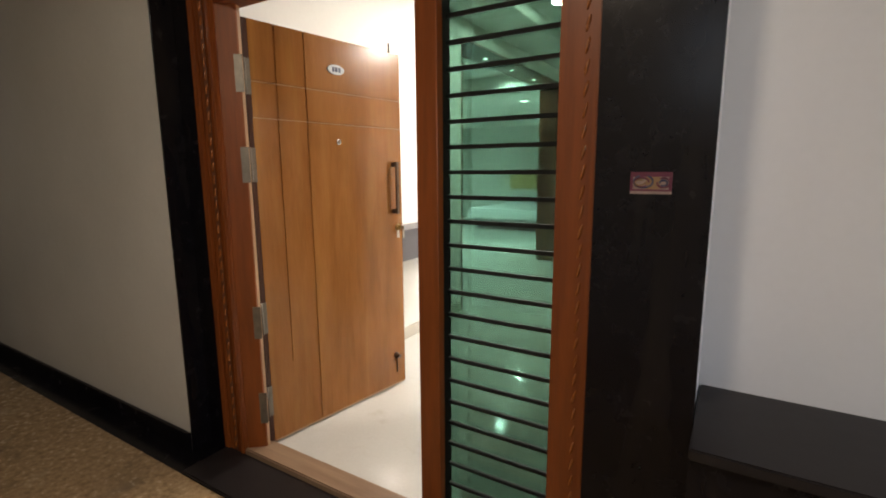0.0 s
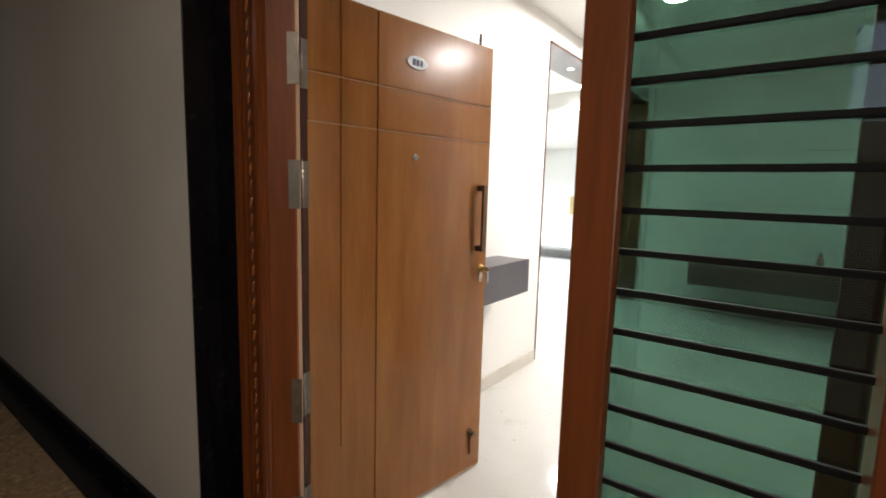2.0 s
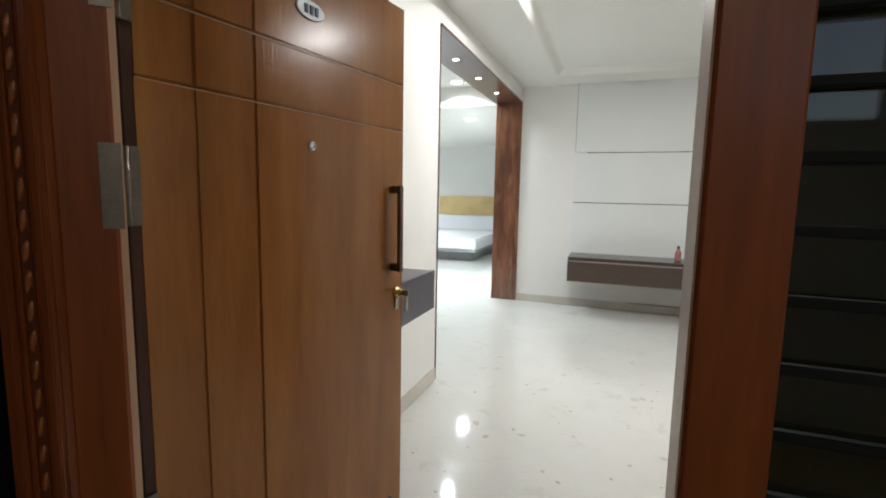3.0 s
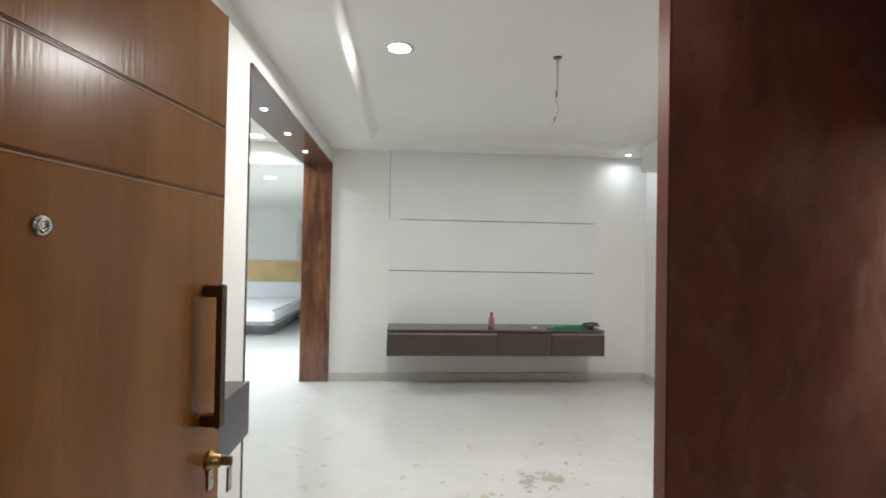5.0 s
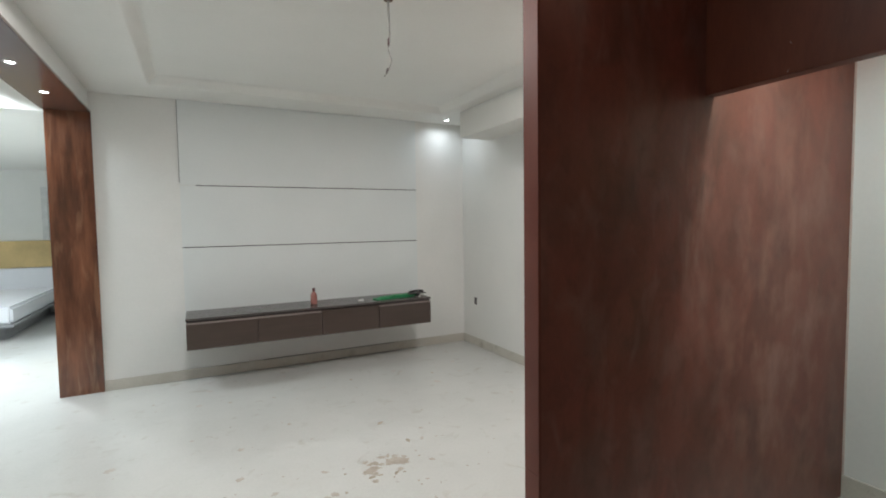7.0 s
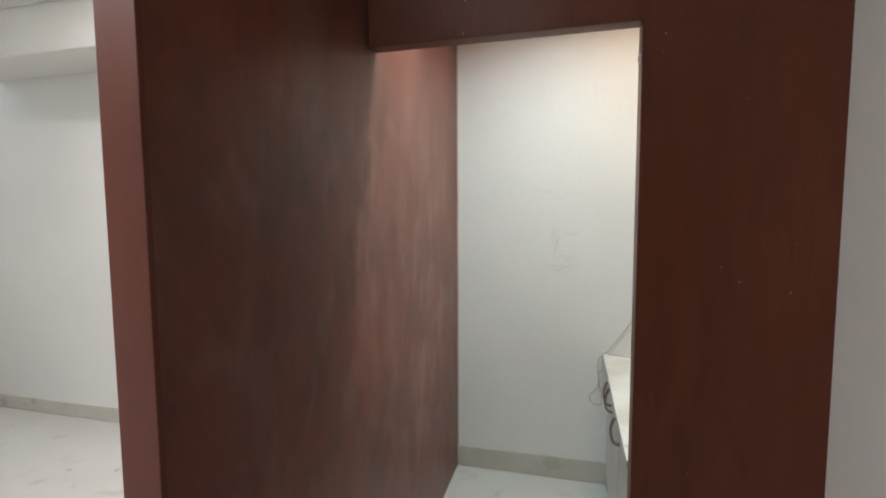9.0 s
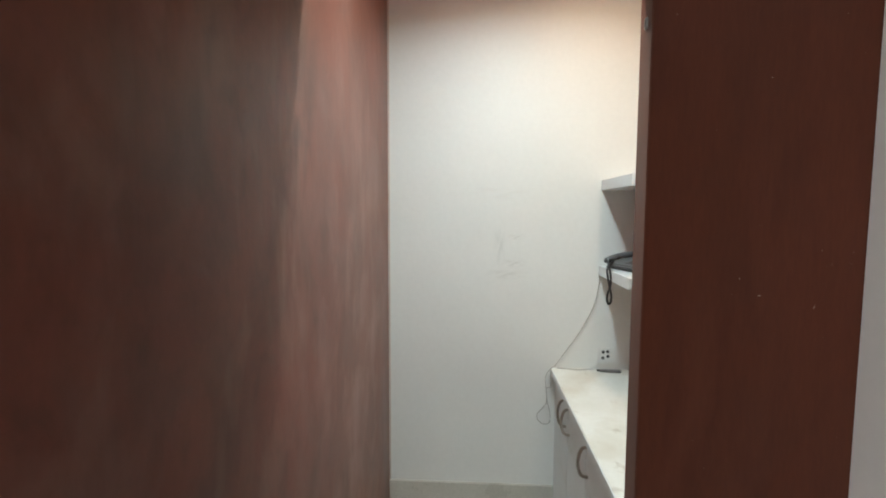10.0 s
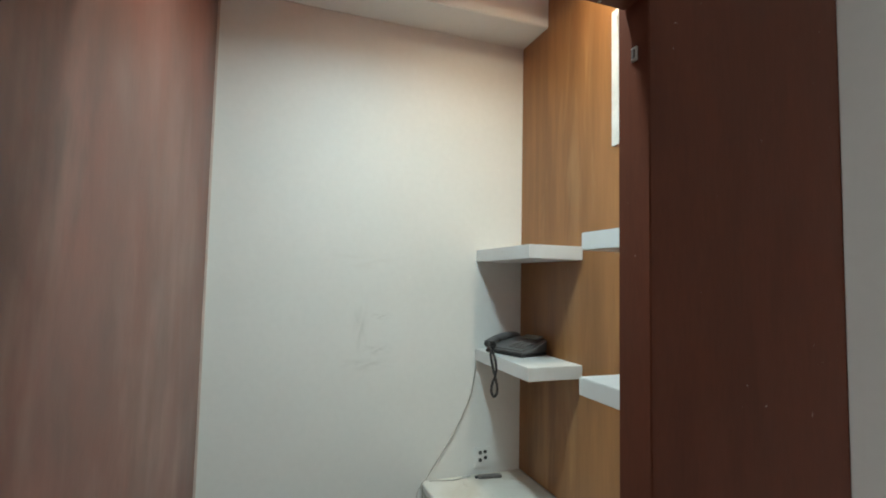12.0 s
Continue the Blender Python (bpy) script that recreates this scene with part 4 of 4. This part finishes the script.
part("hanging_loop", tube([(0.006, 0.214, 0.008), (-0.01, 0.236, 0.0), (-0.03, 0.262, -0.04), (-0.03, 0.255, -0.16), (-0.03, 0.30, -0.225), (-0.03, 0.28, -0.268), (-0.03, 0.240, -0.266),
                           (-0.03, 0.238, -0.21), (-0.03, 0.25, -0.16), (-0.03, 0.256, -0.09), (-0.03, 0.236, -0.085), (-0.03, 0.238, -0.05), (-0.01, 0.232, -0.004)], 0.0021, 6), M_WIRE, cable)
part("counter_run", tube([(0.0, 0.20, 0.003), (-0.015, 0.16, 0.006), (-0.02, 0.10, 0.003), (-0.01, 0.06, 0.003), (-0.005, 0.03, 0.003)], 0.0021, 6), M_WIRE, cable)
part("plug_end", tube([(-0.008, 0.06, 0.004), (-0.004, 0.025, 0.004)], 0.004, 6), M_RIM, cable, "white plug end")

trace = thing("cable_trace", "dark dirt line on the wall under the cabinet", "stain", (1.1, YT - 0.014, 0.0))
part("line", tube([(0.0, 0.0, 0.098), (0.4, -0.0005, 0.099), (0.8, 0.0, 0.098), (1.5, 0.0, 0.1)], 0.0035, 6), M_LINE, trace)

# ---- dried mud and plaster chips on the floor ----
random.seed(21)
mud = bmesh.new()
for i in range(110):
    if i < 34:
        x, y, r = random.gauss(1.56, 0.085), random.gauss(3.15, 0.055), random.choice((0.010, 0.014, 0.02, 0.03, 0.042))
    else:
        x, y, r = random.uniform(-0.25, 3.4), random.uniform(0.9, 5.5), random.uniform(0.006, 0.035)
    ph, sx, turn = random.uniform(0, 50), random.uniform(0.5, 1.6), random.uniform(0, math.pi)
    ring = []
    for k in range(18):
        a = 2 * math.pi * k / 18
        rr = r * (0.45 + 0.9 * abs(noise.noise(Vector((math.cos(a) * 1.6 + ph, math.sin(a) * 1.6, ph)))) + 0.25 * random.random())
        px, py = rr * sx * math.cos(a), rr * math.sin(a)
        ring.append(mud.verts.new((x + px * math.cos(turn) - py * math.sin(turn), y + px * math.sin(turn) + py * math.cos(turn), 0.0006)))
    top = mud.verts.new((x, y, 0.0016))
    for k in range(18):
        mud.faces.new((ring[k], ring[(k + 1) % 18], top))
tagged(mesh_object("mud_smears", mud, M_MUD), "dried tan mud smears on the pale floor", "mud", kind="stuff")

random.seed(7)
chips = bmesh.new()
for i in range(130):
    if i < 18:
        x, y = random.gauss(1.55, 0.22), random.gauss(3.15, 0.16)
    else:
        x, y = random.uniform(-0.2, 3.4), random.uniform(1.2, 5.4)
    r = random.choice((0.004, 0.005, 0.006, 0.009, 0.014)) * random.uniform(0.7, 1.4)
    made = bmesh.ops.create_icosphere(chips, subdivisions=1, radius=1.0,
                                      matrix=pose(x, y, 0.0, 0, 0, random.uniform(0, 360)) @ Matrix.Diagonal((r * random.uniform(0.8, 2.2), r, 0.0025, 1)))
    for v in made["verts"]:
        v.co += Vector((random.uniform(-1, 1), random.uniform(-1, 1), 0)) * r * 0.3
        v.co.z = max(v.co.z, 0.0005)
tagged(mesh_object("debris", chips, M_DEBRIS), "scattered dried plaster and mud chips on the floor", "debris", kind="stuff")
